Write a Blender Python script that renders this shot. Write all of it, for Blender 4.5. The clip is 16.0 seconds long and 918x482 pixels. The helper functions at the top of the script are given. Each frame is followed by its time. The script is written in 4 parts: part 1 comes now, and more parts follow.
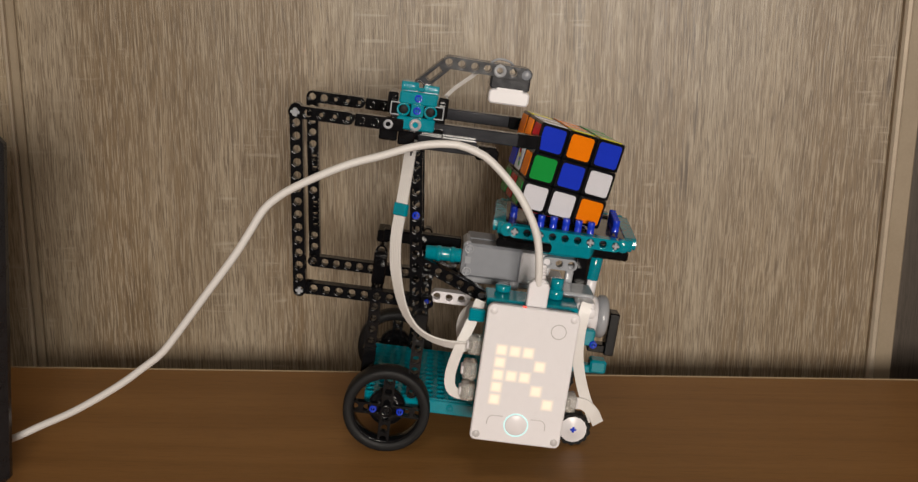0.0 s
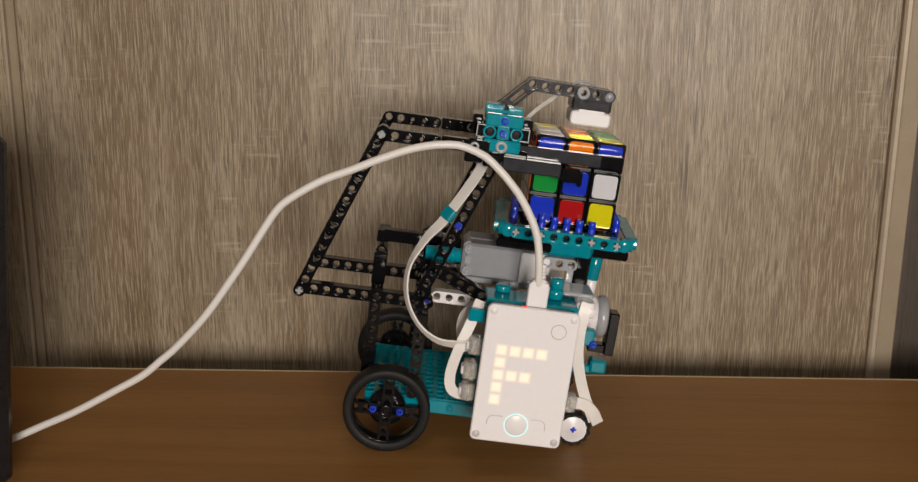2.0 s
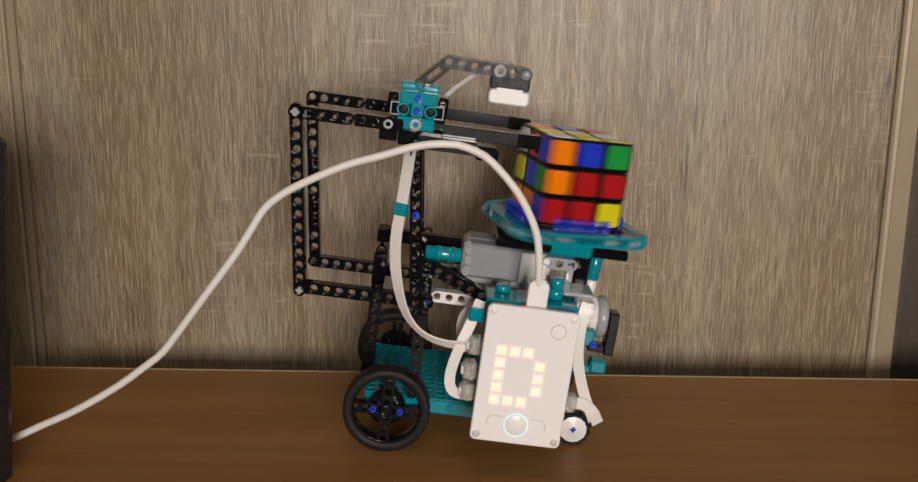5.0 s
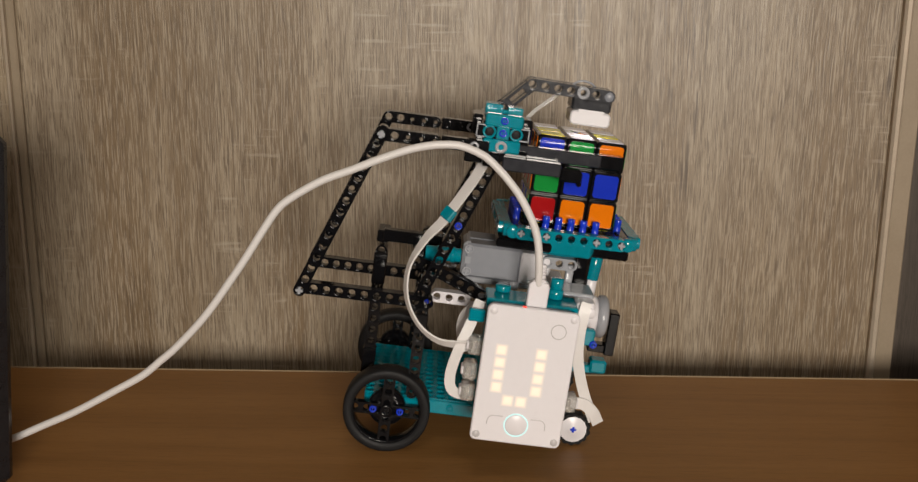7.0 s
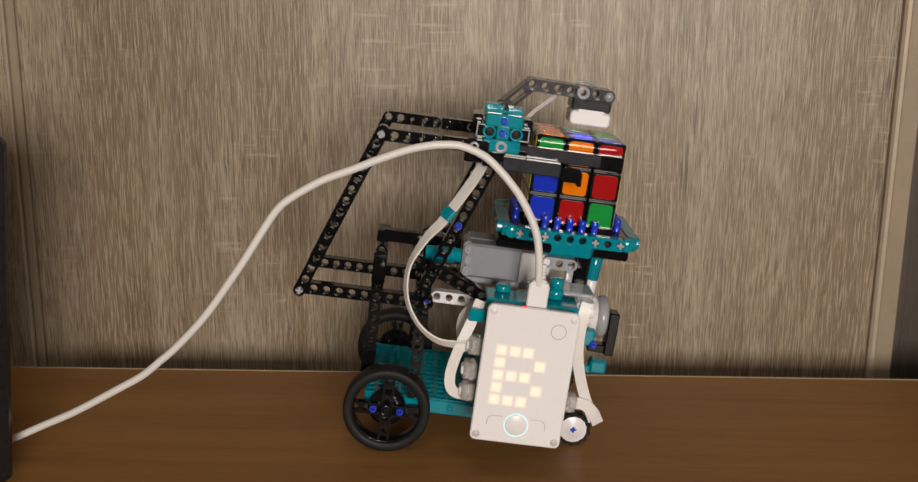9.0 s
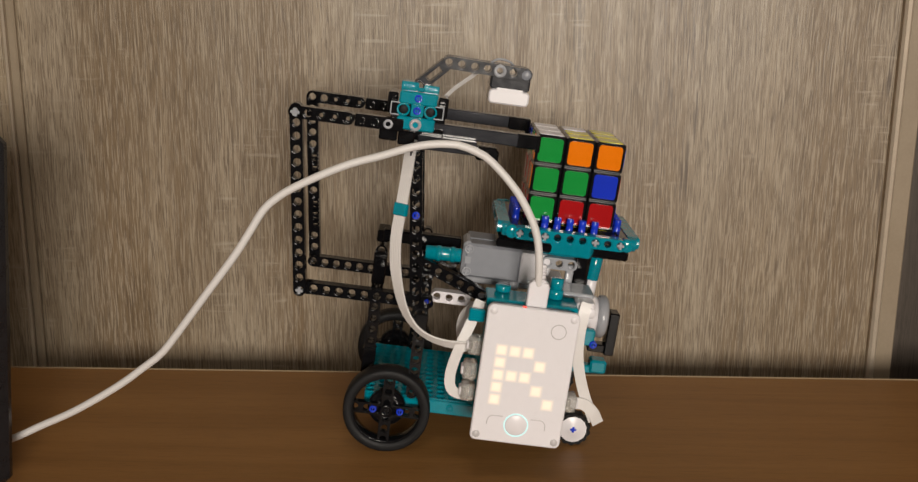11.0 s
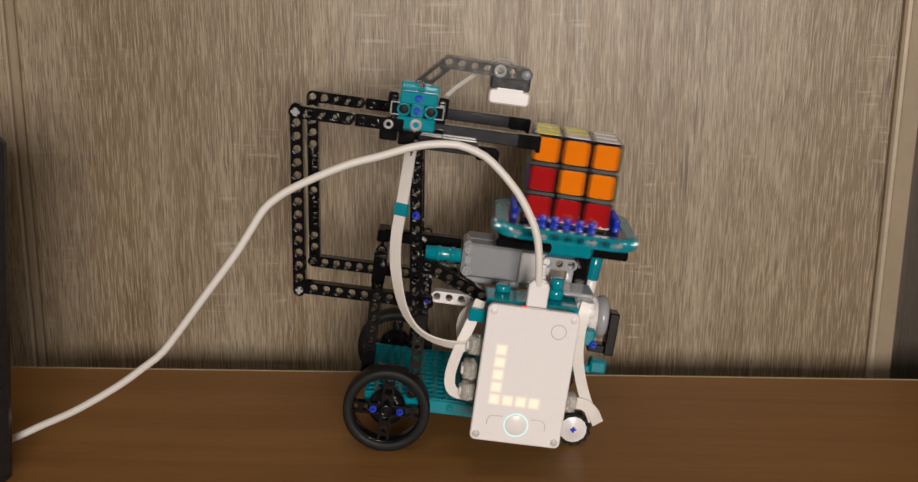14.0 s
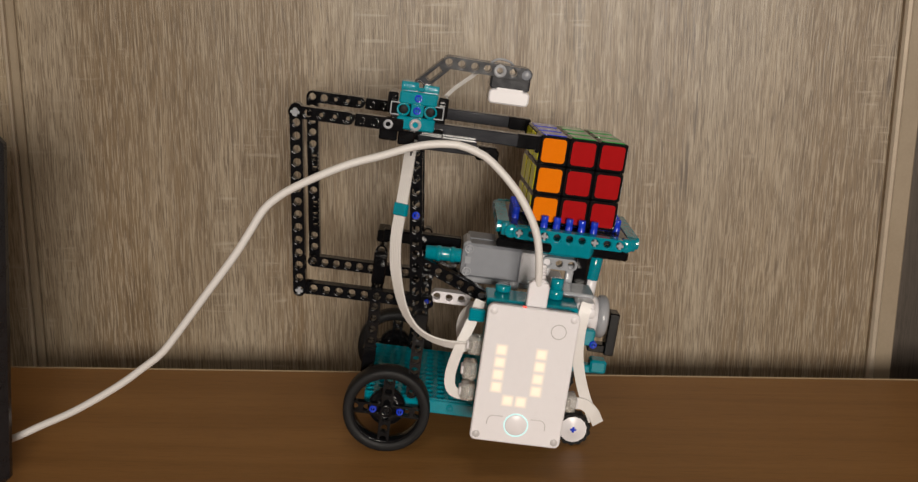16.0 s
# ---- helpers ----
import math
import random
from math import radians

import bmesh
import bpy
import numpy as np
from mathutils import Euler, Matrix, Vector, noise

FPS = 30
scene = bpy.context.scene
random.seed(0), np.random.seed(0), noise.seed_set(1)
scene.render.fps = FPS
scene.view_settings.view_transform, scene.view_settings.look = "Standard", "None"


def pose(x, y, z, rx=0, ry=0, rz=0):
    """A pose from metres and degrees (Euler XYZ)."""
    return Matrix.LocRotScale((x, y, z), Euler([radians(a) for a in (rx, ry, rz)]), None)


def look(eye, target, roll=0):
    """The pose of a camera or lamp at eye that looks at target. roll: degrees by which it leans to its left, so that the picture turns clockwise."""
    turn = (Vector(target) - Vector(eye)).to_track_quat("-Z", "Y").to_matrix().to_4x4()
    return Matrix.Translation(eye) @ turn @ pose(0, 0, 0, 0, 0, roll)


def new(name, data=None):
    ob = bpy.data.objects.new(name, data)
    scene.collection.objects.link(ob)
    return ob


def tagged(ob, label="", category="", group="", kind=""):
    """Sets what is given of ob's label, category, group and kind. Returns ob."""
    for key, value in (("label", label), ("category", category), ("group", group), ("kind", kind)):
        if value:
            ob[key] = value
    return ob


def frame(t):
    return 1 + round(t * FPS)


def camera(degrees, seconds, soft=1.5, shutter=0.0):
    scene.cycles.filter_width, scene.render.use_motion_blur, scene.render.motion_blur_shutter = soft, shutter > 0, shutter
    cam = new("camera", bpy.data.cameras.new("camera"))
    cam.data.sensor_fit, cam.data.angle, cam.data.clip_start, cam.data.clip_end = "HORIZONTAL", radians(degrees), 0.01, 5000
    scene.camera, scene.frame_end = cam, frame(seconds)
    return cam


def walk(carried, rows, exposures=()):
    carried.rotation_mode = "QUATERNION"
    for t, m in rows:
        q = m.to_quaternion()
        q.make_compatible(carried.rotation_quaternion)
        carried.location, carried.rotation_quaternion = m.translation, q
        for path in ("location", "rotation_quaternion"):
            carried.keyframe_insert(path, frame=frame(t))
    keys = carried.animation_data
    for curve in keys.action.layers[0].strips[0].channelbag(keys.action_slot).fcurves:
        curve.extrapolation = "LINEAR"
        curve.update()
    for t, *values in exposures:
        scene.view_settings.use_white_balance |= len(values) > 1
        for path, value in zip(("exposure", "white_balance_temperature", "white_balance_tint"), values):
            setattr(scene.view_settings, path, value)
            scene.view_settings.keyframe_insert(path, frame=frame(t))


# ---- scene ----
cam = camera(47.42, 16.0, soft=1.4, shutter=0.35)
VIEW = pose(0, 0, 0.3064, 76.086, -0.458, 1.054)
walk(cam, [(0.0, VIEW), (16.0, VIEW)])

# ---- light ----
world = bpy.data.worlds.new("room_light")
scene.world = world
world.use_nodes = True
world.node_tree.nodes["Background"].inputs[0].default_value = (1.0, 0.90, 0.78, 1)
world.node_tree.nodes["Background"].inputs[1].default_value = 0.10


def area_lamp(x, y, z, w, h, watts, target, color=(1.0, 0.91, 0.80)):
    d = bpy.data.lights.new("area_lamp", "AREA")
    d.shape, d.size, d.size_y, d.energy, d.color = "RECTANGLE", w, h, watts, color
    ob = new("area_lamp_light", d)
    ob.matrix_basis = look((x, y, z), target)
    return ob


area_lamp(0.32, -1.45, 0.46, 0.55, 0.45, 39, (-0.04, 0.8, 0.20))
# added overhead fill to lift the tabletop; no ceiling lamp is known there
area_lamp(0.05, -0.35, 1.86, 0.50, 0.50, 4.5, (0.05, 0.1, 0.0))
scene.view_settings.exposure = 0.0


# ---- materials ----
def mat(name, color, rough=0.4, metal=0.0, noise_scale=0.0, vary=0.0, bump=0.0, rough_vary=0.0, coat=0.0, emit=0.0, trans=0.0, spec=0.5):
    m = bpy.data.materials.new(name)
    m.use_nodes = True
    n, l = m.node_tree.nodes, m.node_tree.links
    b = n["Principled BSDF"]
    b.inputs["Base Color"].default_value = (*color, 1)
    b.inputs["Roughness"].default_value = rough
    b.inputs["Metallic"].default_value = metal
    b.inputs["Coat Weight"].default_value = coat
    b.inputs["Transmission Weight"].default_value = trans
    b.inputs["Specular IOR Level"].default_value = spec
    if emit:
        b.inputs["Emission Color"].default_value = (*color, 1)
        b.inputs["Emission Strength"].default_value = emit
    if noise_scale:
        tc = n.new("ShaderNodeTexCoord")
        big, fine = n.new("ShaderNodeTexNoise"), n.new("ShaderNodeTexNoise")
        big.inputs["Scale"].default_value = noise_scale
        big.inputs["Detail"].default_value = 4
        fine.inputs["Scale"].default_value = noise_scale * 14
        fine.inputs["Detail"].default_value = 3
        for t in (big, fine):
            l.new(tc.outputs["Object"], t.inputs["Vector"])
        add = n.new("ShaderNodeMath")
        add.operation = "ADD"
        l.new(big.outputs["Fac"], add.inputs[0])
        l.new(fine.outputs["Fac"], add.inputs[1])
        ramp = n.new("ShaderNodeMapRange")
        ramp.inputs["From Min"].default_value, ramp.inputs["From Max"].default_value = 0.7, 1.3
        ramp.inputs["To Min"].default_value, ramp.inputs["To Max"].default_value = 1 - vary, 1 + vary
        l.new(add.outputs[0], ramp.inputs["Value"])
        mix = n.new("ShaderNodeVectorMath")
        mix.operation = "SCALE"
        mix.inputs[0].default_value = color
        l.new(ramp.outputs[0], mix.inputs["Scale"])
        l.new(mix.outputs[0], b.inputs["Base Color"])
        if rough_vary:
            rr = n.new("ShaderNodeMapRange")
            rr.inputs["From Min"].default_value, rr.inputs["From Max"].default_value = 0.7, 1.3
            rr.inputs["To Min"].default_value, rr.inputs["To Max"].default_value = max(rough - rough_vary, 0.03), rough + rough_vary
            l.new(add.outputs[0], rr.inputs["Value"])
            l.new(rr.outputs[0], b.inputs["Roughness"])
        if bump:
            bp = n.new("ShaderNodeBump")
            bp.inputs["Strength"].default_value = bump
            bp.inputs["Distance"].default_value = 0.0004
            l.new(fine.outputs["Fac"], bp.inputs["Height"])
            l.new(bp.outputs[0], b.inputs["Normal"])
    return m


def wood(name, colors, stretch, rough, bump, coat=0.0, spec=0.5, contrast=0.8):
    """Grain along one axis (the small number in stretch), in two scales, with pores."""
    m = bpy.data.materials.new(name)
    m.use_nodes = True
    n, l = m.node_tree.nodes, m.node_tree.links
    b = n["Principled BSDF"]
    tc = n.new("ShaderNodeTexCoord")

    def noise_at(scale, detail=5, dist=0.0, rough_=0.6):
        mp = n.new("ShaderNodeMapping")
        mp.inputs["Scale"].default_value = scale
        l.new(tc.outputs["Object"], mp.inputs["Vector"])
        t = n.new("ShaderNodeTexNoise")
        t.inputs["Scale"].default_value = 1.0
        t.inputs["Detail"].default_value = detail
        t.inputs["Roughness"].default_value = rough_
        t.inputs["Distortion"].default_value = dist
        l.new(mp.outputs[0], t.inputs["Vector"])
        return t.outputs["Fac"]

    def ramp_of(v, stops):
        r = n.new("ShaderNodeValToRGB")
        while len(r.color_ramp.elements) < len(stops):
            r.color_ramp.elements.new(0.5)
        for el, (p, c) in zip(r.color_ramp.elements, stops):
            el.position, el.color = p, (*c, 1)
        l.new(v, r.inputs[0])
        return r.outputs[0]

    def mul(a, c, f):
        x = n.new("ShaderNodeMix")
        x.data_type, x.blend_type = "RGBA", "MULTIPLY"
        x.inputs["Factor"].default_value = f
        l.new(a, x.inputs["A"])
        l.new(c, x.inputs["B"])
        return x.outputs["Result"]

    s = Vector(stretch)
    base = ramp_of(noise_at(s * 0.45, 5, 0.9), [(0.32, colors[0]), (0.50, colors[1]), (0.68, colors[2])])
    mid = noise_at(s * 2.2, 5, 0.5, 0.65)
    base = mul(base, ramp_of(mid, [(0.36, (0.76, 0.73, 0.70)), (0.60, (1, 1, 1))]), contrast)
    fine = noise_at(s * 11.0, 5, 0.15, 0.7)
    base = mul(base, ramp_of(fine, [(0.37, (0.42, 0.38, 0.35)), (0.48, (1, 1, 1))]), contrast)
    hair = noise_at(s * 34.0, 2, 0.0, 0.6)
    base = mul(base, ramp_of(hair, [(0.34, (0.72, 0.70, 0.68)), (0.58, (1.0, 1.0, 1.0))]), contrast)
    cloud = noise_at((6, 6, 2.2), 3)
    base = mul(base, ramp_of(cloud, [(0.32, (0.80, 0.79, 0.78)), (0.62, (1, 1, 1))]), contrast)
    l.new(base, b.inputs["Base Color"])
    b.inputs["Roughness"].default_value = rough
    b.inputs["Coat Weight"].default_value = coat
    b.inputs["Specular IOR Level"].default_value = spec
    bp = n.new("ShaderNodeBump")
    bp.inputs["Strength"].default_value = bump
    bp.inputs["Distance"].default_value = 0.0006
    l.new(fine, bp.inputs["Height"])
    l.new(bp.outputs[0], b.inputs["Normal"])
    return m


def oak_foil(name):
    """Printed oak: broad brown and grey bands, wavering figure, fine pores, dark cracks in some bands, pale saw marks across others."""
    m = bpy.data.materials.new(name)
    m.use_nodes = True
    n, l = m.node_tree.nodes, m.node_tree.links
    b = n["Principled BSDF"]
    tc = n.new("ShaderNodeTexCoord")

    def math_node(op, a, c):
        x = n.new("ShaderNodeMath")
        x.operation = op
        for k, v in enumerate((a, c)):
            if isinstance(v, (int, float)):
                x.inputs[k].default_value = v
            else:
                l.new(v, x.inputs[k])
        return x.outputs[0]

    def noise_at(vec, scale, detail=3, rough=0.55, shift=0.0):
        mp = n.new("ShaderNodeMapping")
        mp.inputs["Scale"].default_value = scale
        mp.inputs["Location"].default_value = (shift, 0, shift * 0.7)
        l.new(vec, mp.inputs["Vector"])
        t = n.new("ShaderNodeTexNoise")
        t.inputs["Scale"].default_value = 1.0
        t.inputs["Detail"].default_value = detail
        t.inputs["Roughness"].default_value = rough
        l.new(mp.outputs[0], t.inputs["Vector"])
        return t.outputs["Fac"]

    def span(v, a, c, lo, hi):
        r = n.new("ShaderNodeMapRange")
        r.interpolation_type = "SMOOTHSTEP"
        for k, x in zip(("From Min", "From Max", "To Min", "To Max"), (a, c, lo, hi)):
            r.inputs[k].default_value = x
        l.new(v, r.inputs["Value"])
        return r.outputs[0]

    def blend(fac, a, c, kind="MIX"):
        x = n.new("ShaderNodeMix")
        x.data_type, x.blend_type = "RGBA", kind
        if isinstance(fac, float):
            x.inputs["Factor"].default_value = fac
        else:
            l.new(fac, x.inputs["Factor"])
        for k, v in (("A", a), ("B", c)):
            if isinstance(v, tuple):
                x.inputs[k].default_value = (*v, 1)
            else:
                l.new(v, x.inputs[k])
        return x.outputs["Result"]

    # the grain wavers sideways as it climbs
    sep, com = n.new("ShaderNodeSeparateXYZ"), n.new("ShaderNodeCombineXYZ")
    l.new(tc.outputs["Object"], sep.inputs[0])
    slow = math_node("MULTIPLY", math_node("SUBTRACT", noise_at(tc.outputs["Object"], (9, 9, 1.7), 2), 0.5), 0.011)
    quick = math_node("MULTIPLY", math_node("SUBTRACT", noise_at(tc.outputs["Object"], (50, 50, 14), 2), 0.5), 0.0022)
    l.new(math_node("ADD", sep.outputs["X"], math_node("ADD", slow, quick)), com.inputs["X"])
    l.new(sep.outputs["Y"], com.inputs["Y"])
    l.new(sep.outputs["Z"], com.inputs["Z"])
    grain = com.outputs[0]
    raw = tc.outputs["Object"]

    bands = noise_at(grain, (24, 24, 0.9), 3, 0.6, 3.1)
    col = blend(span(bands, 0.36, 0.62, 0.0, 1.0), (0.196, 0.134, 0.074), (0.332, 0.260, 0.176))
    grey = noise_at(grain, (13, 13, 1.6), 2, 0.5, 7.7)
    col = blend(span(grey, 0.45, 0.70, 0.0, 0.55), col, (0.325, 0.270, 0.202))
    figure = noise_at(grain, (120, 120, 2.4), 4, 0.66)
    col = blend(span(figure, 0.32, 0.54, 0.27, 0.0), col, (0.150, 0.102, 0.060))
    arcs = math_node("PINGPONG", math_node("MULTIPLY", noise_at(grain, (7, 7, 1.5), 2, 0.45, 8.2), 30.0), 0.5)
    arcs_at = span(noise_at(raw, (5, 5, 2.4), 1, 0.5, 14.0), 0.46, 0.60, 0.0, 0.42)
    col = blend(math_node("MULTIPLY", arcs_at, span(arcs, 0.27, 0.50, 0.0, 1.0)), col, (0.170, 0.118, 0.068))
    pale = noise_at(grain, (980, 980, 40), 3, 0.62, 2.3)
    col = blend(span(pale, 0.47, 0.60, 0.0, 0.58), col, (0.455, 0.382, 0.288))
    pores = noise_at(grain, (1150, 1150, 48), 3, 0.62, 5.9)
    col = blend(span(pores, 0.38, 0.50, 0.74, 0.0), col, (0.115, 0.078, 0.047))
    crack_at = span(noise_at(grain, (17, 17, 1.3), 2, 0.5, 11.3), 0.56, 0.66, 0.0, 1.0)
    cracks = span(noise_at(grain, (260, 260, 11), 3, 0.65, 1.7), 0.36, 0.46, 0.95, 0.0)
    col = blend(math_node("MULTIPLY", crack_at, cracks), col, (0.095, 0.066, 0.043))
    saw_at = math_node("MULTIPLY", span(noise_at(raw, (12, 12, 3.5), 2, 0.5, 4.4), 0.52, 0.60, 0.0, 1.0), span(noise_at(raw, (46, 46, 14), 2, 0.5, 9.0), 0.40, 0.56, 0.0, 1.0))
    saw = span(noise_at(raw, (16, 16, 250), 2, 0.5, 6.0), 0.57, 0.70, 0.0, 0.40)
    col = blend(math_node("MULTIPLY", saw_at, saw), col, (0.500, 0.435, 0.345))
    l.new(col, b.inputs["Base Color"])
    b.inputs["Specular IOR Level"].default_value = 0.62
    rough = span(figure, 0.3, 0.7, 0.47, 0.39)
    l.new(rough, b.inputs["Roughness"])
    bp = n.new("ShaderNodeBump")
    bp.inputs["Strength"].default_value = 0.30
    bp.inputs["Distance"].default_value = 0.0004
    l.new(math_node("ADD", pores, pale), bp.inputs["Height"])
    l.new(bp.outputs[0], b.inputs["Normal"])
    return m


OAK = oak_foil("grey_oak_foil")
TABLE = wood("beech_laminate", ((0.275, 0.133, 0.041), (0.306, 0.150, 0.047), (0.338, 0.169, 0.055)), (3.5, 70, 70), 0.42, 0.04, contrast=0.28, spec=0.22)
# dark tones stand in for the shade on the set-back right panel
SHADED_WOOD = wood("shaded_wood_foil", ((0.055, 0.042, 0.032), (0.075, 0.058, 0.045), (0.095, 0.074, 0.058)), (85, 85, 3.0), 0.5, 0.3)
TRIM = mat("champagne_profile", (0.50, 0.42, 0.33), 0.36, 0.3, 60, 0.08)
PALE = mat("pale_profile", (0.31, 0.248, 0.178), 0.38, 0, 40, 0.06, 0.05, 0.05)
EDGE = mat("edge_band", (0.34, 0.25, 0.15), 0.4, 0, 80, 0.1)
GAP = mat("dark_gap", (0.03, 0.027, 0.024), 0.7, 0, 50, 0.2)
# tone of the unseen room shell, kept dull to limit bounce and reflections
PLASTER = mat("unseen_wall_paint", (0.33, 0.29, 0.25), 0.8, 0, 30, 0.05)
BLACK = mat("black_abs", (0.005, 0.005, 0.006), 0.10, 0, 220, 0.2, 0.015, 0.03, spec=0.3)
DARK = mat("dark_grey_abs", (0.028, 0.029, 0.035), 0.13, 0, 220, 0.12, 0.015, 0.04)
TEAL = mat("teal_abs", (0.0, 0.218, 0.290), 0.12, 0, 220, 0.08, 0.015, 0.03)
GREY = mat("grey_abs", (0.33, 0.34, 0.37), 0.22, 0, 200, 0.05, 0.02, 0.06)
MID = mat("blue_grey_abs", (0.21, 0.22, 0.25), 0.40, 0, 200, 0.05, 0.02, 0.06)
WHITE = mat("white_abs", (0.76, 0.738, 0.772), 0.30, 0, 200, 0.012, 0.0, 0.03)
CABLE = mat("white_cable", (0.70, 0.675, 0.665), 0.40, 0, 150, 0.03, 0.03)
BLUE = mat("blue_abs", (0.010, 0.040, 0.55), 0.16, 0, 220, 0.1, 0.0, 0.05)
RUBBER = mat("tyre_rubber", (0.010, 0.010, 0.011), 0.55, 0, 180, 0.25, 0.15, 0.1, spec=0.22)
CLEAR = mat("clear_plastic", (0.86, 0.84, 0.80), 0.15, 0, 0, trans=0.75)
SCREEN = mat("monitor_black", (0.010, 0.010, 0.012), 0.3, 0, 120, 0.2, 0.0, 0.06)
LIT = mat("warm_led", (0.76, 0.735, 0.755), 0.3)
GROOVE = mat("groove_grey", (0.50, 0.48, 0.49), 0.4, 0, 120, 0.05)


def glow_falloff(m, color, strength, inner, outer):
    """Light that fades towards the rim of its diffuser."""
    n, l = m.node_tree.nodes, m.node_tree.links
    b = n["Principled BSDF"]
    tc, sep = n.new("ShaderNodeTexCoord"), n.new("ShaderNodeSeparateXYZ")
    l.new(tc.outputs["Object"], sep.inputs[0])
    ab = []
    for ax in ("X", "Z"):
        a = n.new("ShaderNodeMath")
        a.operation = "ABSOLUTE"
        l.new(sep.outputs[ax], a.inputs[0])
        ab.append(a)
    mx = n.new("ShaderNodeMath")
    mx.operation = "SMOOTH_MAX"
    mx.inputs[2].default_value = 0.0015
    l.new(ab[0].outputs[0], mx.inputs[0])
    l.new(ab[1].outputs[0], mx.inputs[1])
    r = n.new("ShaderNodeMapRange")
    r.interpolation_type = "SMOOTHSTEP"
    for k, v in zip(("From Min", "From Max", "To Min", "To Max"), (inner, outer, strength, 0.0)):
        r.inputs[k].default_value = v
    l.new(mx.outputs[0], r.inputs["Value"])
    b.inputs["Emission Color"].default_value = (*color, 1)
    l.new(r.outputs[0], b.inputs["Emission Strength"])


glow_falloff(LIT, (1.0, 0.72, 0.31), 0.50, 0.0008, 0.0046)
SENSOR_LIGHT = mat("sensor_lamp", (1.0, 0.96, 0.88), 0.4, emit=60.0)
RING = mat("cyan_ring_light", (0.55, 0.95, 1.0), 0.4, emit=0.32)
RED_LED = mat("red_led", (1.0, 0.06, 0.04), 0.4, emit=1.0)
CUBE_BLACK = mat("cube_black", (0.006, 0.006, 0.007), 0.08, 0, 250, 0.2, 0.0, 0.03)
STICKER = {
    "W": mat("sticker_white", (0.61, 0.605, 0.665), 0.09, 0, 90, 0.03, 0.015, 0.03),
    "Y": mat("sticker_yellow", (0.60, 0.555, 0.008), 0.09, 0, 90, 0.04, 0.015, 0.03),
    "R": mat("sticker_red", (0.36, 0.008, 0.010), 0.09, 0, 90, 0.05, 0.015, 0.03),
    "O": mat("sticker_orange", (0.78, 0.185, 0.003), 0.09, 0, 90, 0.04, 0.015, 0.03),
    "B": mat("sticker_blue", (0.012, 0.035, 0.50), 0.09, 0, 90, 0.05, 0.015, 0.03),
    "G": mat("sticker_green", (0.010, 0.26, 0.045), 0.09, 0, 90, 0.05, 0.015, 0.03),
}

# ---- mesh helpers (millimetres in, metres out) ----
MM = 0.001
ALONG_X = Matrix.Identity(4)
ALONG_Y = pose(0, 0, 0, 0, 0, 90)
ALONG_Z = pose(0, 0, 0, 0, -90, 0)


def at(x, y, z, rx=0, ry=0, rz=0):
    return pose(x, y, z, rx, ry, rz)


def put(bm, verts, faces, m=None, smooth=False):
    vs = [bm.verts.new((m @ Vector(v)) if m else v) for v in verts]
    for f in faces:
        try:
            bm.faces.new([vs[i] for i in f]).smooth = smooth
        except ValueError:
            pass


def box(bm, c, s, r=0.5, m=None):
    """A box with chamfered edges; c its centre, s its size."""
    x, y, z = (v / 2 for v in s)
    r = min(r, x * 0.9, y * 0.9, z * 0.9)
    verts, idx = [], {}
    for sx in (-1, 1):
        for sy in (-1, 1):
            for sz in (-1, 1):
                for k in range(3):
                    v = [sx * (x - r), sy * (y - r), sz * (z - r)]
                    v[k] = (sx * x, sy * y, sz * z)[k]
                    idx[sx, sy, sz, k] = len(verts)
                    verts.append([a + b for a, b in zip(v, c)])
    faces = []
    for k in range(3):
        a, b = (k + 1) % 3, (k + 2) % 3
        for s1 in (-1, 1):
            quad = []
            for u, w in ((-1, -1), (1, -1), (1, 1), (-1, 1)):
                key = [0, 0, 0]
                key[k], key[a], key[b] = s1, u, w
                quad.append(idx[(*key, k)])
            faces.append(quad if s1 > 0 else quad[::-1])
        for u in (-1, 1):
            for w in (-1, 1):
                k1, k2 = [0, 0, 0], [0, 0, 0]
                k1[a], k1[b], k1[k] = u, w, -1
                k2[a], k2[b], k2[k] = u, w, 1
                quad = [idx[(*k1, a)], idx[(*k2, a)], idx[(*k2, b)], idx[(*k1, b)]]
                faces.append(quad if u * w > 0 else quad[::-1])
    for sx in (-1, 1):
        for sy in (-1, 1):
            for sz in (-1, 1):
                tri = [idx[sx, sy, sz, k] for k in range(3)]
                faces.append(tri if sx * sy * sz > 0 else tri[::-1])
    put(bm, verts, faces, m)


def lathe(bm, profile, m=None, seg=20, arc=1.0):
    """Turns (radius, height) round the local z axis."""
    verts, faces = [], []
    n = len(profile)
    for i in range(seg):
        a = 2 * math.pi * i / seg
        for r, h in profile:
            verts.append((r * math.cos(a), r * math.sin(a), h))
    for i in range(seg):
        j = (i + 1) % seg
        for k in range(n - 1):
            faces.append((i * n + k, j * n + k, j * n + k + 1, i * n + k + 1))
    put(bm, verts, faces, m, True)


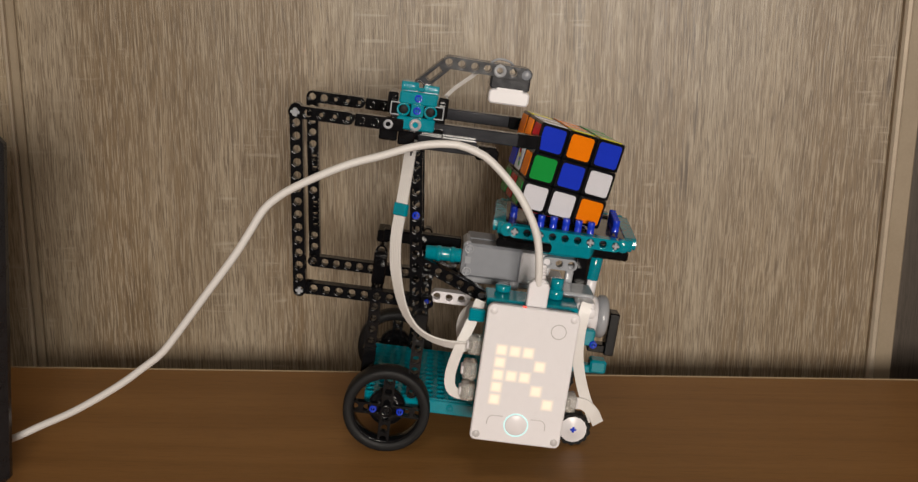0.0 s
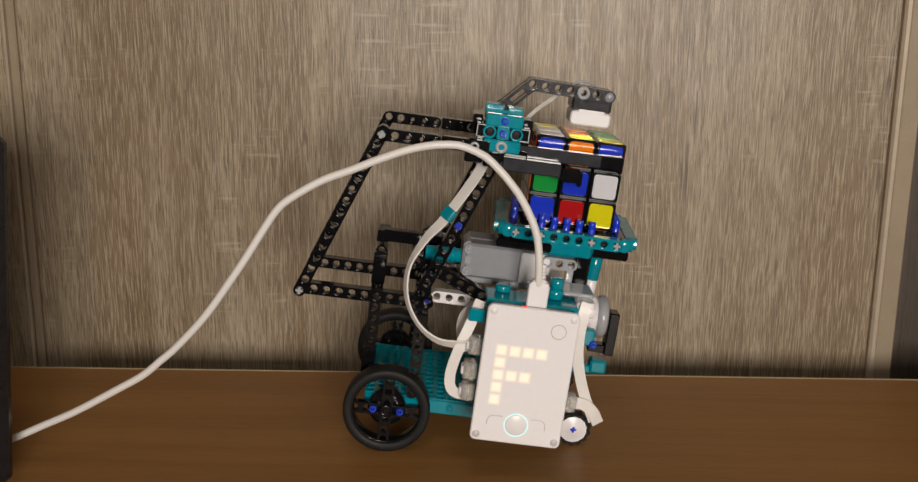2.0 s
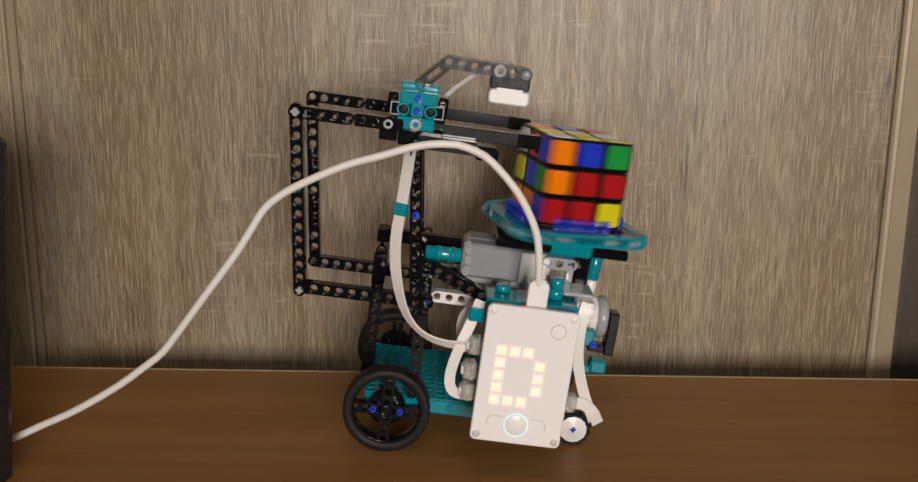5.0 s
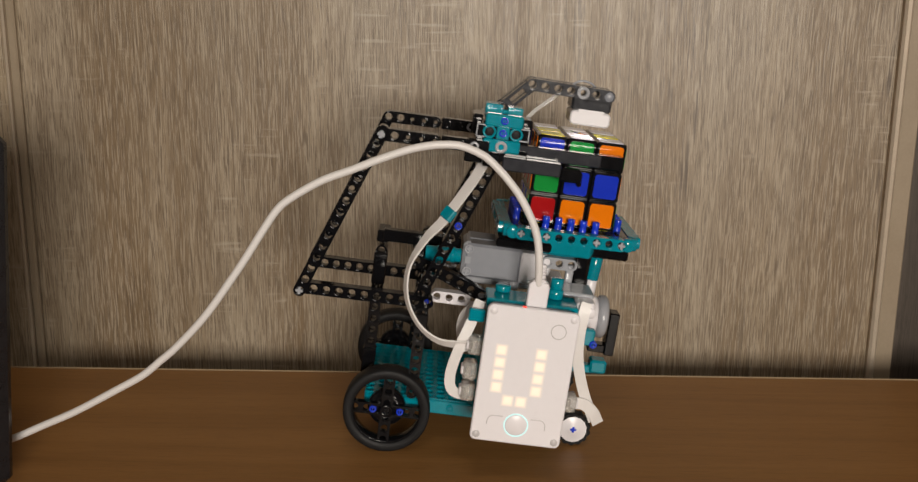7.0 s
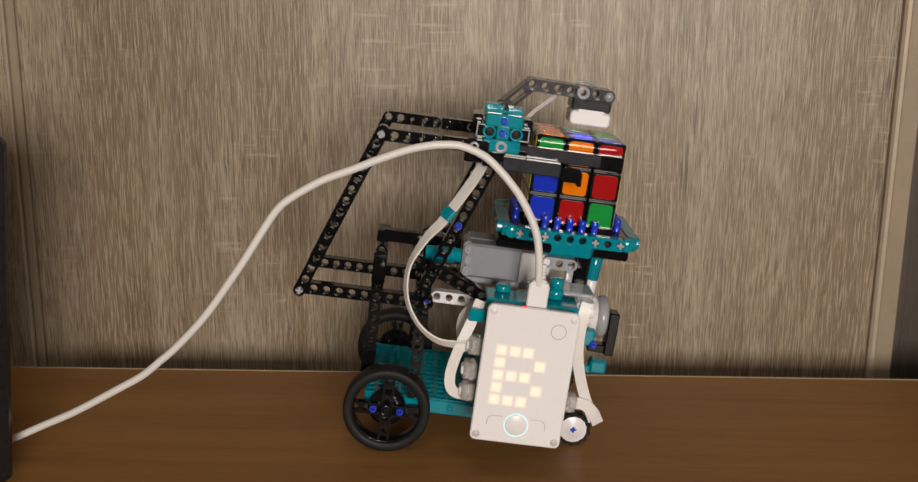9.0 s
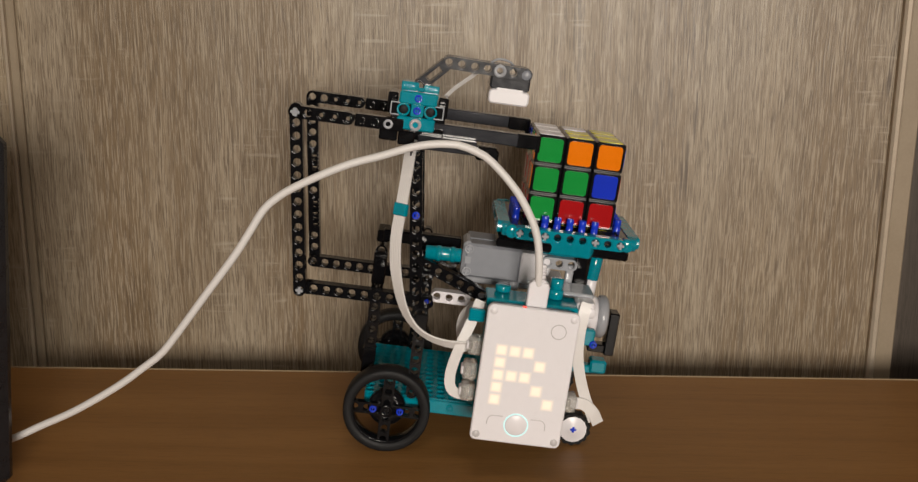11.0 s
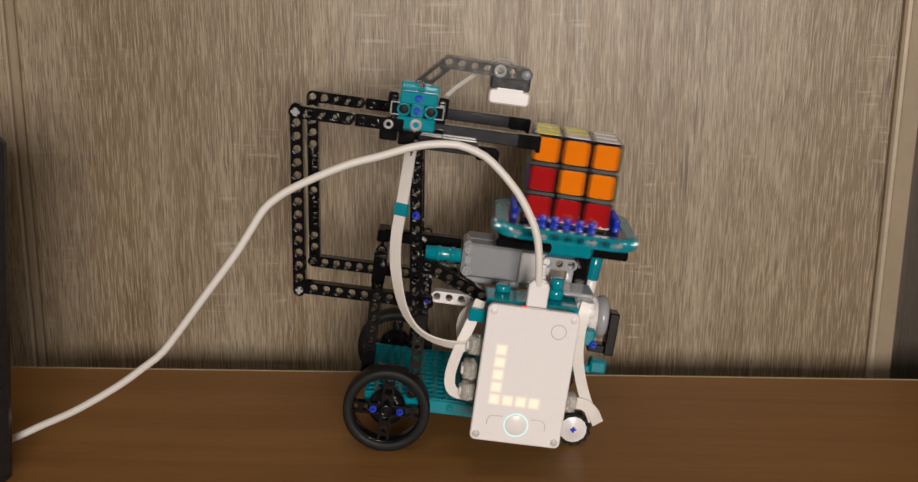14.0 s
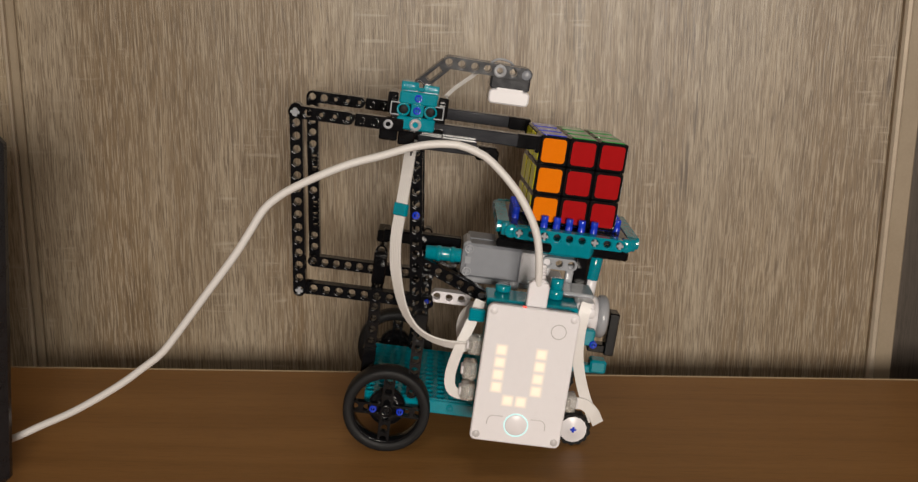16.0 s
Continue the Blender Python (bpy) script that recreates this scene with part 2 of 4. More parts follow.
def rod(bm, a, b, r, seg=16, cham=0.4):
    """A capped cylinder from a to b with a small chamfer."""
    a, b = Vector(a), Vector(b)
    d = b - a
    h = d.length
    m = Matrix.Translation(a) @ d.to_track_quat("Z", "Y").to_matrix().to_4x4()
    c = min(cham, r * 0.5, h * 0.3)
    lathe(bm, [(0.0005, 0), (r - c, 0), (r, c), (r, h - c), (r - c, h), (0.0005, h)], m, seg)


def tube(bm, a, b, r, inner, seg=16):
    a, b = Vector(a), Vector(b)
    d = b - a
    h = d.length
    m = Matrix.Translation(a) @ d.to_track_quat("Z", "Y").to_matrix().to_4x4()
    lathe(bm, [(inner, 0), (r, 0), (r, h), (inner, h), (inner, 0)], m, seg)


def beam(bm, holes, m=None, width=7.6, thick=7.6):
    """A studless beam: round ends, a counterbored hole every 8 mm. Along local +x from the first hole, the holes run along y."""
    seg, t, hw = 16, thick / 2, width / 2
    rings = [(None, t), (3.1, t), (3.1, t - 0.9), (2.4, t - 0.9), (2.4, -t + 0.9), (3.1, -t + 0.9), (3.1, -t), (None, -t)]
    for h in range(holes):
        first, last = h == 0, h == holes - 1
        cols, side = [], []
        for i in range(seg):
            a = 2 * math.pi * i / seg
            ca, sa = math.cos(a), math.sin(a)
            if (first and ca < 1e-6) or (last and ca > -1e-6):
                x, z = hw * ca, hw * sa
            elif i % 4 == 2:
                x, z = math.copysign(4, ca), math.copysign(hw, sa)
            else:
                k = min(4 / max(abs(ca), 1e-9), hw / max(abs(sa), 1e-9))
                x, z = k * ca, k * sa
            side.append(round(x, 3))
            cols.append([((x if r is None else r * ca) + h * 8, y, z if r is None else r * sa) for r, y in rings])
        verts = [v for c in cols for v in c]
        n, faces = len(rings), []
        for i in range(seg):
            j = (i + 1) % seg
            for k in range(n - 1):
                faces.append((i * n + k, j * n + k, j * n + k + 1, i * n + k + 1))
            if not (side[i] == side[j] and abs(side[i]) == 4):
                faces.append((i * n + n - 1, j * n + n - 1, j * n, i * n))
        put(bm, verts, faces, m)


def scaled(bm):
    bmesh.ops.scale(bm, vec=(MM, MM, MM), verts=bm.verts)
    return bm


def part(name, bm, material, parent=None, label="", mm=True):
    bmesh.ops.remove_doubles(bm, verts=bm.verts, dist=0.002 if mm else 0.000002)
    if mm:
        scaled(bm)
    bmesh.ops.recalc_face_normals(bm, faces=bm.faces)
    me = bpy.data.meshes.new(name)
    bm.to_mesh(me)
    bm.free()
    me.materials.append(material)
    ob = new(name, me)
    ob.parent = parent
    if label:
        ob["label"] = label
    return ob


def shape(name, material, parent, *pieces, label=""):
    """One part from several calls: pieces are (function, arguments...)."""
    bm = bmesh.new()
    for fn, *args in pieces:
        fn(bm, *args)
    return part(name, bm, material, parent, label)


def ribbon_mesh(bm, pts, half, thick, width_dir=(0, 1, 0)):
    """A flat band along pts (mm), with its width along width_dir."""
    pts = [Vector(p) for p in pts]
    w = Vector(width_dir)
    verts, faces = [], []
    for i, p in enumerate(pts):
        d = (pts[min(i + 1, len(pts) - 1)] - pts[max(i - 1, 0)]).normalized()
        side = (w - d * w.dot(d)).normalized()
        nrm = d.cross(side)
        for a, b in ((-1, -1), (1, -1), (1, 1), (-1, 1)):
            verts.append(p + side * half * a + nrm * thick / 2 * b)
    n = len(pts)
    for i in range(n - 1):
        for k in range(4):
            faces.append((i * 4 + k, i * 4 + (k + 1) % 4, i * 4 + 4 + (k + 1) % 4, i * 4 + 4 + k))
    faces += [(0, 1, 2, 3), (n * 4 - 1, n * 4 - 2, n * 4 - 3, n * 4 - 4)]
    put(bm, verts, faces)


def spline(pts, n):
    """n points along a smooth curve through pts, at even steps."""
    P = [Vector(p) for p in pts]
    P = [P[0] * 2 - P[1]] + P + [P[-1] * 2 - P[-2]]
    fine = []
    for i in range(1, len(P) - 2):
        for k in range(24):
            t = k / 24
            a, b, c, d = P[i - 1:i + 3]
            fine.append(0.5 * ((2 * b) + (c - a) * t + (2 * a - 5 * b + 4 * c - d) * t * t + (3 * b - a - 3 * c + d) * t ** 3))
    fine.append(P[-2])
    cum = [0.0]
    for u, v in zip(fine, fine[1:]):
        cum.append(cum[-1] + (v - u).length)
    out, j = [], 0
    for i in range(n):
        s = cum[-1] * i / (n - 1)
        while j < len(fine) - 2 and cum[j + 1] < s:
            j += 1
        f = (s - cum[j]) / max(cum[j + 1] - cum[j], 1e-9)
        out.append(fine[j].lerp(fine[j + 1], min(max(f, 0), 1)))
    return out


def pipe(bm, pts, r, seg=12):
    pts = [Vector(p) for p in pts]
    verts, faces = [], []
    ref = Vector((0, 1, 0))
    for i, p in enumerate(pts):
        d = (pts[min(i + 1, len(pts) - 1)] - pts[max(i - 1, 0)]).normalized()
        u = (ref - d * ref.dot(d)).normalized()
        v = d.cross(u)
        for k in range(seg):
            a = 2 * math.pi * k / seg
            verts.append(p + (u * math.cos(a) + v * math.sin(a)) * r)
    n = len(pts)
    for i in range(n - 1):
        for k in range(seg):
            faces.append((i * seg + k, i * seg + (k + 1) % seg, (i + 1) * seg + (k + 1) % seg, (i + 1) * seg + k))
    faces += [tuple(range(seg)), tuple(range(n * seg - 1, (n - 1) * seg - 1, -1))]
    put(bm, verts, faces, None, True)


def plate_round(bm, w, h, r, y0, y1, inset=0.7):
    pts = []
    for cx, cz, a0 in ((w - r, h - r, 0), (r, h - r, 90), (r, r, 180), (w - r, r, 270)):
        for k in range(7):
            a = radians(a0 + 15 * k)
            pts.append((cx, cz, math.cos(a), math.sin(a)))
    n = len(pts)
    verts = []
    for y, rr in ((y0, r - inset), (y0 + inset, r), (y1, r)):
        verts += [(cx + c * rr, y, cz + s * rr) for cx, cz, c, s in pts]
    faces = [tuple(range(n)), tuple(range(3 * n - 1, 2 * n - 1, -1))]
    for lv in range(2):
        for k in range(n):
            faces.append((lv * n + k, lv * n + (k + 1) % n, lv * n + n + (k + 1) % n, lv * n + n + k))
    put(bm, verts, faces)


# ---- setting ----
def slab(name, lo, hi, material, label, category, r=0.001):
    bm = bmesh.new()
    box(bm, [(a + b) / 2 for a, b in zip(lo, hi)], [b - a for a, b in zip(lo, hi)], r)
    ob = part(name, bm, material, None, "", False)
    return tagged(ob, label, category, kind="structure")


WALL_Y = 0.885
slab("table", (-1.2, 0.36, -0.028), (1.2, 0.792, 0.0), TABLE, "warm brown beech laminate tabletop", "table")
slab("table_edge", (-1.2, 0.792, -0.028), (1.2, 0.7935, 0.0005), EDGE, "pale edge band along the tabletop", "edge band", 0.0003)
slab("wall_north", (-0.3866, WALL_Y, -0.70), (0.3485, WALL_Y + 0.02, 1.7), OAK, "grey-brown oak wood-grain wardrobe door panel", "door panel")
for lo_x, hi_x, nm in ((-0.3970, -0.3942, "trim_1"), (0.3485, 0.3555, "trim_2")):
    slab(nm, (lo_x, WALL_Y - 0.006, -0.70), (hi_x, WALL_Y + 0.02, 1.7), TRIM, "champagne metal profile on the door edge", "profile", 0.002)
slab("trim_3", (0.3555, WALL_Y - 0.002, -0.70), (0.3710, WALL_Y + 0.02, 1.7), PALE, "smooth pale edge strip beside the metal profile", "trim")
slab("trim_4", (-0.44, WALL_Y - 0.002, -0.70), (-0.3970, WALL_Y + 0.02, 1.7), OAK, "wood-grain edge strip beside the metal profile", "trim")
slab("trim_5", (-0.3942, WALL_Y - 0.003, -0.70), (-0.3866, WALL_Y + 0.02, 1.7), PALE, "smooth pale edge strip beside the metal profile", "trim", 0.0015)
# set-back panel: its shade is painted in by the darker wood colours
slab("wall_east", (0.3710, WALL_Y + 0.05, -0.70), (1.2, WALL_Y + 0.07, 1.7), SHADED_WOOD, "wood panel set back behind the door, its shade put into the colour", "door panel")
slab("wall_west", (-1.2, WALL_Y + 0.03, -0.70), (-0.44, WALL_Y + 0.05, 1.7), OAK, "shaded oak panel set behind the door", "door panel")
# unseen floor, walls and ceiling, added to set bounce light and reflections
slab("floor", (-1.6, -2.2, -0.74), (1.6, 1.0, -0.70), GAP, "unseen dark floor added to keep bounce low below the table", "floor")
slab("bounce_wall_south", (-1.6, -2.25, -0.70), (1.6, -2.2, 1.9), PLASTER, "unseen wall added to bounce and dim the room light", "wall")
slab("bounce_wall_east", (1.6, -2.2, -0.70), (1.65, 1.0, 1.9), PLASTER, "unseen wall added to bounce and dim the room light", "wall")
slab("bounce_wall_west", (-1.65, -2.2, -0.70), (-1.6, 1.0, 1.9), PLASTER, "unseen wall added to bounce and dim the room light", "wall")
slab("ceiling", (-1.6, -2.2, 1.9), (1.6, 1.0, 1.95), PLASTER, "unseen ceiling added to bounce the room light", "ceiling")


def monitor():
    base = tagged(new("monitor"), "black monitor edge standing on the table", "monitor")
    base.matrix_basis = pose(-0.2827, 0.58, 0.0, 0, 4.5, 0)
    shape("bezel", SCREEN, base, (box, (-160, 0, 113.8), (320, 12, 213.6), 4))
    shape("back", SCREEN, base, (box, (-160, 14, 130), (240, 18, 150), 6))
    shape("stand", SCREEN, base, (box, (-160, 16, 25), (40, 12, 52), 2), (box, (-160, 10, 3), (160, 120, 6), 2))
    return base


monitor()

# ---- the robot ----
ROBOT_POSE = Matrix.Translation((-0.0591, 0.6534, 0.0289)) @ pose(0, 0, 0, 0, 0, 1.736) @ pose(0, 0, 0, 0, 7.24, 0)
robot = tagged(new("cube_solving_robot"), "black, teal and white brick-built robot on two black wheels", "robot")
robot.matrix_basis = ROBOT_POSE


def pivot(name, parent, x, y, z):
    """A mesh-less carrier of moving sub-parts."""
    ob = new(name)
    ob.parent = parent
    ob.matrix_basis = at(x * MM, y * MM, z * MM)
    return ob


def pin(parent, x, y, z, material=BLUE, out=-1, r=2.35, name="pin"):
    """A connector pin's end with its slotted collar, facing along y."""
    bm = bmesh.new()
    m = at(x, y, z, 90 if out < 0 else -90)
    lathe(bm, [(1.3, -1.0), (1.3, 0.7), (r, 0.7), (r, -3.0)], m, 14)
    box(bm, (0, 0, 0.2), (0.7, r * 2, 1.2), 0.1, m)
    return part(name, bm, material, parent)


def axle_end(parent, x, y, z, material=GREY, r=2.3):
    bm = bmesh.new()
    m = at(x, y, z, 90)
    box(bm, (0, 0, -1), (1.7, r * 2, 3), 0.3, m)
    box(bm, (0, 0, -1.05), (r * 2, 1.7, 3), 0.3, m)
    return part("axle", bm, material, parent)


def wheel(y, near):
    w = pivot("wheel", robot, 0.7, y, 0)
    w["label"] = "large black wheel with a thin rubber tyre"
    face = at(0, 0, 0, 90)
    bm = bmesh.new()
    lathe(bm, [(22.9, -6.6), (23.3, -7.2), (28.0, -7.4), (28.9, -6.6), (29.2, 0), (28.9, 6.6), (28.0, 7.4), (23.3, 7.2), (22.9, 6.6), (22.7, 0), (22.9, -6.6)], face, 64)
    part("tyre", bm, RUBBER, w)
    bm = bmesh.new()
    lathe(bm, [(22.1, -5), (22.9, -5.8), (23.2, 0), (22.9, 5.8), (22.1, 5), (21.6, 0), (22.1, -5)], face, 64)
    part("rim", bm, BLACK, w)
    bm = bmesh.new()
    lathe(bm, [(2.4, 1.5), (12.2, 1.0), (12.8, -1), (12.8, -4.5), (2.4, -4.5), (2.4, 1.5)], face, 40)
    part("hub_disc", bm, BLACK, w)
    for k in range(4):
        a = 90 * k
        bm = bmesh.new()
        m = at(0, 0, 0, 0, a, 0) @ at(5.2, -2.4, 0)
        beam(bm, 3, m, 7.8, 5.5)
        part("spoke", bm, BLACK, w)
    bm = bmesh.new()
    tube(bm, (0, -6.8, 0), (0, 6, 0), 4.2, 2.3)
    part("bushing", bm, BLACK, w)
    if near:
        axle_end(w, 0, -6.2, 0, BLACK, 2.1)
        for a in (0, 180):
            v = at(0, 0, 0, 0, a, 0) @ Vector((9.0, -5.4, 0))
            pin(w, *v)
    return w


wheel(0, True)
wheel(124, False)
shape("rear_axle", DARK, robot, (rod, (0, -6, 0), (0, 130, 0), 2.2))

# base plate with a row-and-stud grid of openings
base = pivot("base_plate", robot, 0, 0, 0)
base["label"] = "teal base plate of holed rows"
for j in range(12):
    bm = bmesh.new()
    beam(bm, 17, at(-12, 10 + 8 * j, 4, 90), 7.4, 7.8)
    part("base_slat", bm, TEAL, base)
shape("front_skirt", TEAL, robot, (box, (54, 5.5, 2.5), (132, 3, 9), 0.8))
pin(robot, 43, 3.4, 3, TEAL)


def castor(y):
    c = pivot("castor_wheel", robot, 128, y - 4, -0.6)
    c["label"] = "small white wheel with a black ribbed tyre"
    face = at(0, 0, 0, 90)
    bm = bmesh.new()
    prof = [(9.3, -4), (11.4, -4), (12.1, -3), (12.1, 3), (11.4, 4), (9.3, 4)]
    seg, verts, faces = 56, [], []
    for i in range(seg):
        a, low = 2 * math.pi * i / seg, 0.75 if i % 4 < 2 else 0.0
        verts += [((r - (low if r > 9 else 0)) * math.cos(a), (r - (low if r > 9 else 0)) * math.sin(a), h) for r, h in prof]
    for i in range(seg):
        for k in range(6):
            faces.append((i * 6 + k, (i + 1) % seg * 6 + k, (i + 1) % seg * 6 + (k + 1) % 6, i * 6 + (k + 1) % 6))
    put(bm, verts, faces, face)
    part("tyre", bm, RUBBER, c)
    bm = bmesh.new()
    lathe(bm, [(0.0005, 4.4), (3.4, 4.4), (3.8, 3.8), (8.8, 4.2), (9.6, 3.6), (9.6, -3.6), (0.0005, -3.6)], face, 40)
    part("rim", bm, WHITE, c)
    axle_end(c, 0, -4.4, 0, BLUE, 2.1)


castor(10)
castor(104)

# posts and frames
def upright(name, x, y, z0, n, material=BLACK):
    bm = bmesh.new()
    beam(bm, n, at(x, y, z0) @ ALONG_Z)
    return part(name, bm, material, robot)


def flat_beam(name, x, y, z, n, material=BLACK, parent=None, tilt=0):
    bm = bmesh.new()
    beam(bm, n, at(x, y, z, 0, tilt, 0))
    return part(name, bm, material, parent or robot)


upright("post", -16, 25, 14, 12)
upright("post", -16, 33, 14, 12)
shape("post_sleeve", BLACK, robot, (box, (-16, 24, 90), (9, 9.5, 22), 0.8))
shape("post_sleeve", BLACK, robot, (box, (-16, 24, 24), (9, 9.5, 18), 0.8))
upright("post", 16, 4, 12, 12)
upright("post", 14, 100, 12, 12)
shape("cross_bar", BLACK, robot, (box, (10, 22, 113.5), (52, 8, 8), 0.8), (box, (-16, 30, 112), (8, 20, 8), 0.8))
shape("post_cover", BLACK, robot, (box, (16, -1, 62), (8.5, 4, 14), 0.7))
pin(robot, 16.9, -2, 77.2)
flat_beam("lower_beam", -62, -22, 84.2, 11)
flat_beam("lower_beam", -62.5, 47, 82.5, 11)
flat_beam("white_beam", 24, 0, 82.5, 5, WHITE)
flat_beam("brace", 8, -4, 106, 7, BLACK, None, 22)
flat_beam("brace", 8, 36, 106, 7, BLACK, None, 22)
axle_end(robot, -61.8, -34.6, 84.6, GREY)

# motor that turns the tray
motor = pivot("drive_motor", robot, 0, 0, 0)
motor["label"] = "grey and white electric motor block"
shape("body", MID, motor, (box, (57, 15, 108.5), (37, 30, 22.5), 1.6))
shape("rear_cap", GREY, motor, (box, (40, 14, 109), (6, 26, 23), 2.0), (tube, (40.8, -0.6, 116), (40.8, 3, 116), 3.0, 2.2), (tube, (40.8, -0.6, 101), (40.8, 3, 101), 3.0, 2.2), (box, (40.8, 0.6, 108.5), (4.4, 1.6, 5), 0.4))
for z in (116, 101):
    axle_end(motor, 40.8, 0.4, z, GREY, 2.0)
shape("front_cap", WHITE, motor, (box, (85, 15, 107.5), (20, 29, 20.5), 1.2), (box, (96, 8, 101), (16, 18, 7), 0.8))
shape("frame", GREY, motor, (beam, 3, at(92, 2, 114)), (box, (108, 4, 105), (5, 5, 16), 0.8))
shape("coupling", TEAL, motor, (rod, (13, 0, 110.5), (36, 0, 111), 4.6, 20), (rod, (20, 0, 110.6), (23, 0, 110.7), 5.2, 20), (rod, (29, 0, 110.8), (32, 0, 110.9), 5.2, 20), label="teal axle coupling")
shape("motor_top", MID, motor, (box, (62, 24, 118.6), (44, 20, 3.6), 1.0))
shape("under_frame", GREY, robot, (box, (74, 20, 94), (66, 28, 4), 0.8), (rod, (70, 4, 95), (76, 4, 95), 3.4))

# teal deck over the hub, with round studs
shape("hub_mount", TEAL, robot, (box, (82, -30, 95), (57, 24, 5), 0.8), (box, (82, -16, 60), (52, 10, 70), 1.0), (rod, (64, -24, 98), (64, -24, 102), 5, 20), (rod, (97, -26, 98), (97, -26, 104), 4.9, 20), (rod, (97, -26, 104), (97, -26, 111), 4.0, 20), label="teal mounting frame behind the hub")
front_motor = pivot("front_motor", robot, 0, 0, 0)
front_motor["label"] = "white motor with a grey face at the robot's nose"
shape("housing", WHITE, front_motor, (rod, (116, 20, 76), (133, 20, 76), 13.5, 36, 1.5), (box, (118, 12, 88), (20, 24, 14), 2))
shape("face_ring", GREY, front_motor, (rod, (133, 20, 76), (140, 20, 76), 14.5, 36, 1.8))
shape("top_plate", GREY, robot, (box, (112, -12, 101), (20, 24, 2.6), 0.8))
shape("nose_bracket", TEAL, robot, (box, (125, -12, 71), (7, 6, 11), 1))
shape("nose_foot", TEAL, robot, (box, (148, 60, 27), (12, 12, 10), 1.5), (box, (130, 60, 24), (30, 8, 6), 1))
shape("nose_spine", BLACK, robot, (box, (124, 62, 50), (8, 30, 60), 1))
pin(robot, 128, -16, 67)
shape("tray_axle", WHITE, robot, (rod, (127, 28, 84), (127.6, 28, 100), 4.2, 20))
shape("tray_sleeve", TEAL, robot, (rod, (127.4, 28, 99), (128.6, 28, 117), 4.8, 20))
shape("tray_support", BLACK, robot, (box, (130, 30, 119.5), (36, 22, 7), 1.2), (box, (75, 12, 124), (36, 34, 6), 1.2), (box, (118, 26, 104), (9, 12, 24), 1))
shape("turn_bearing", TEAL, robot, (rod, (101.8, 27, 118), (101.8, 27, 131), 24, 40), (box, (101.8, 8, 124.5), (36, 14, 11), 1), label="teal bearing under the tray")

# ---- tray that turns the cube ----
TRAY = Vector((101.8, 26.9, 139.1))
tray = pivot("turntable", robot, *TRAY)
tray["label"] = "teal square turntable ringed with blue pins"
for k in range(4):
    q = at(0, 0, 0, 0, 0, 90 * k)
    bm = bmesh.new()
    beam(bm, 9, q @ at(-32, -42.0, -4.2))
    part("tray_beam", bm, TEAL, tray)
    bm = bmesh.new()
    rod(bm, q @ Vector((-43, -37, -4.4)), q @ Vector((-37, -37, -4.4)), 4.2, 20)
    rod(bm, q @ Vector((37, -37, -4.4)), q @ Vector((43, -37, -4.4)), 4.2, 20)
    part("corner_bush", bm, TEAL, tray)
    bm = bmesh.new()
    box(bm, (0, -35.5, -3.2), (70, 7.5, 4.5), 0.8, q)
    part("grey_strip", bm, DARK, tray)
    for i in range(5):
        bm = bmesh.new()
        x = -16 + 8 * i
        lathe(bm, [(1.2, 6.6), (2.0, 6.8), (2.35, 6.2), (2.35, 2.6), (2.0, 2.1), (2.35, 1.6), (2.35, -3.0)], q @ at(x, -33.5, -0.2), 14)
        box(bm, (0, 0, 5.2), (0.8, 4.4, 3.0), 0.1, q @ at(x, -33.5, -0.2))
        part("tray_pin", bm, BLUE, tray)
    for x in (-32, -16, 16, 32):
        bm = bmesh.new()
        for size in ((1.7, 3, 4.4), (4.4, 3.04, 1.7)):
            box(bm, (x, -44.9, -4.2), size, 0.3, q)
        part("axle", bm, GREY, tray)
shape("plate", DARK, tray, (box, (0, 0, -4.6), (66, 66, 4.4), 1), label="dark grey centre plate of the tray")
shape("under_plate", TEAL, tray, (box, (0, 0, -9.0), (52, 52, 4.2), 1))

# lifting rod that kicks the cube over
kicker = pivot("kicker_rod", robot, 123.3, 27, 96)
kicker["label"] = "black rod that rises to tip the cube"
shape("rod", BLACK, kicker, (rod, (0, 0, -10), (0, 0, 42), 2.4, 14))
rack = pivot("kicker_rack", robot, 149.5, 40, 59)
rack["label"] = "black toothed rack beside the motor"
shape("block", BLACK, rack, (box, (0, 0, 0), (7, 12, 31), 0.8))
shape("foot", BLACK, rack, (box, (-9, 0, -11.5), (12, 9, 6), 0.8))

# ---- swinging carriage ----
LINK = 112.0
PIVOTS = ((-61.8, -30, 84.6), (-62.5, 55, 82.8), (10.5, -22, 82.8), (10.5, 47, 82.8))
links = []
for x, y, z in PIVOTS:
    p = pivot("lift_link", robot, x, y, z)
    p["label"] = "long black holed link of the swinging frame"
    bm = bmesh.new()
    beam(bm, 15, ALONG_Z.copy())
    part("link_beam", bm, BLACK, p)
    links.append(p)
axle_end(links[0], 0, -4.6, 110, GREY)
pin(links[2], 0, -4.4, 57)
for z0, z1 in ((22, 43), (62, 77)):
    bm = bmesh.new()
    box(bm, (-1.5, -6, (z0 + z1) / 2), (3.2, 5.6, z1 - z0), 0.4)
    for k in range(int((z1 - z0) / 2.6)):
        box(bm, (1.6, -6, z0 + 1.6 + 2.6 * k), (4.4, 5.2, 1.2), 0.25, at(0, 0, 0))
    part("link_rack", bm, BLACK, links[1], "black toothed rack on the link")

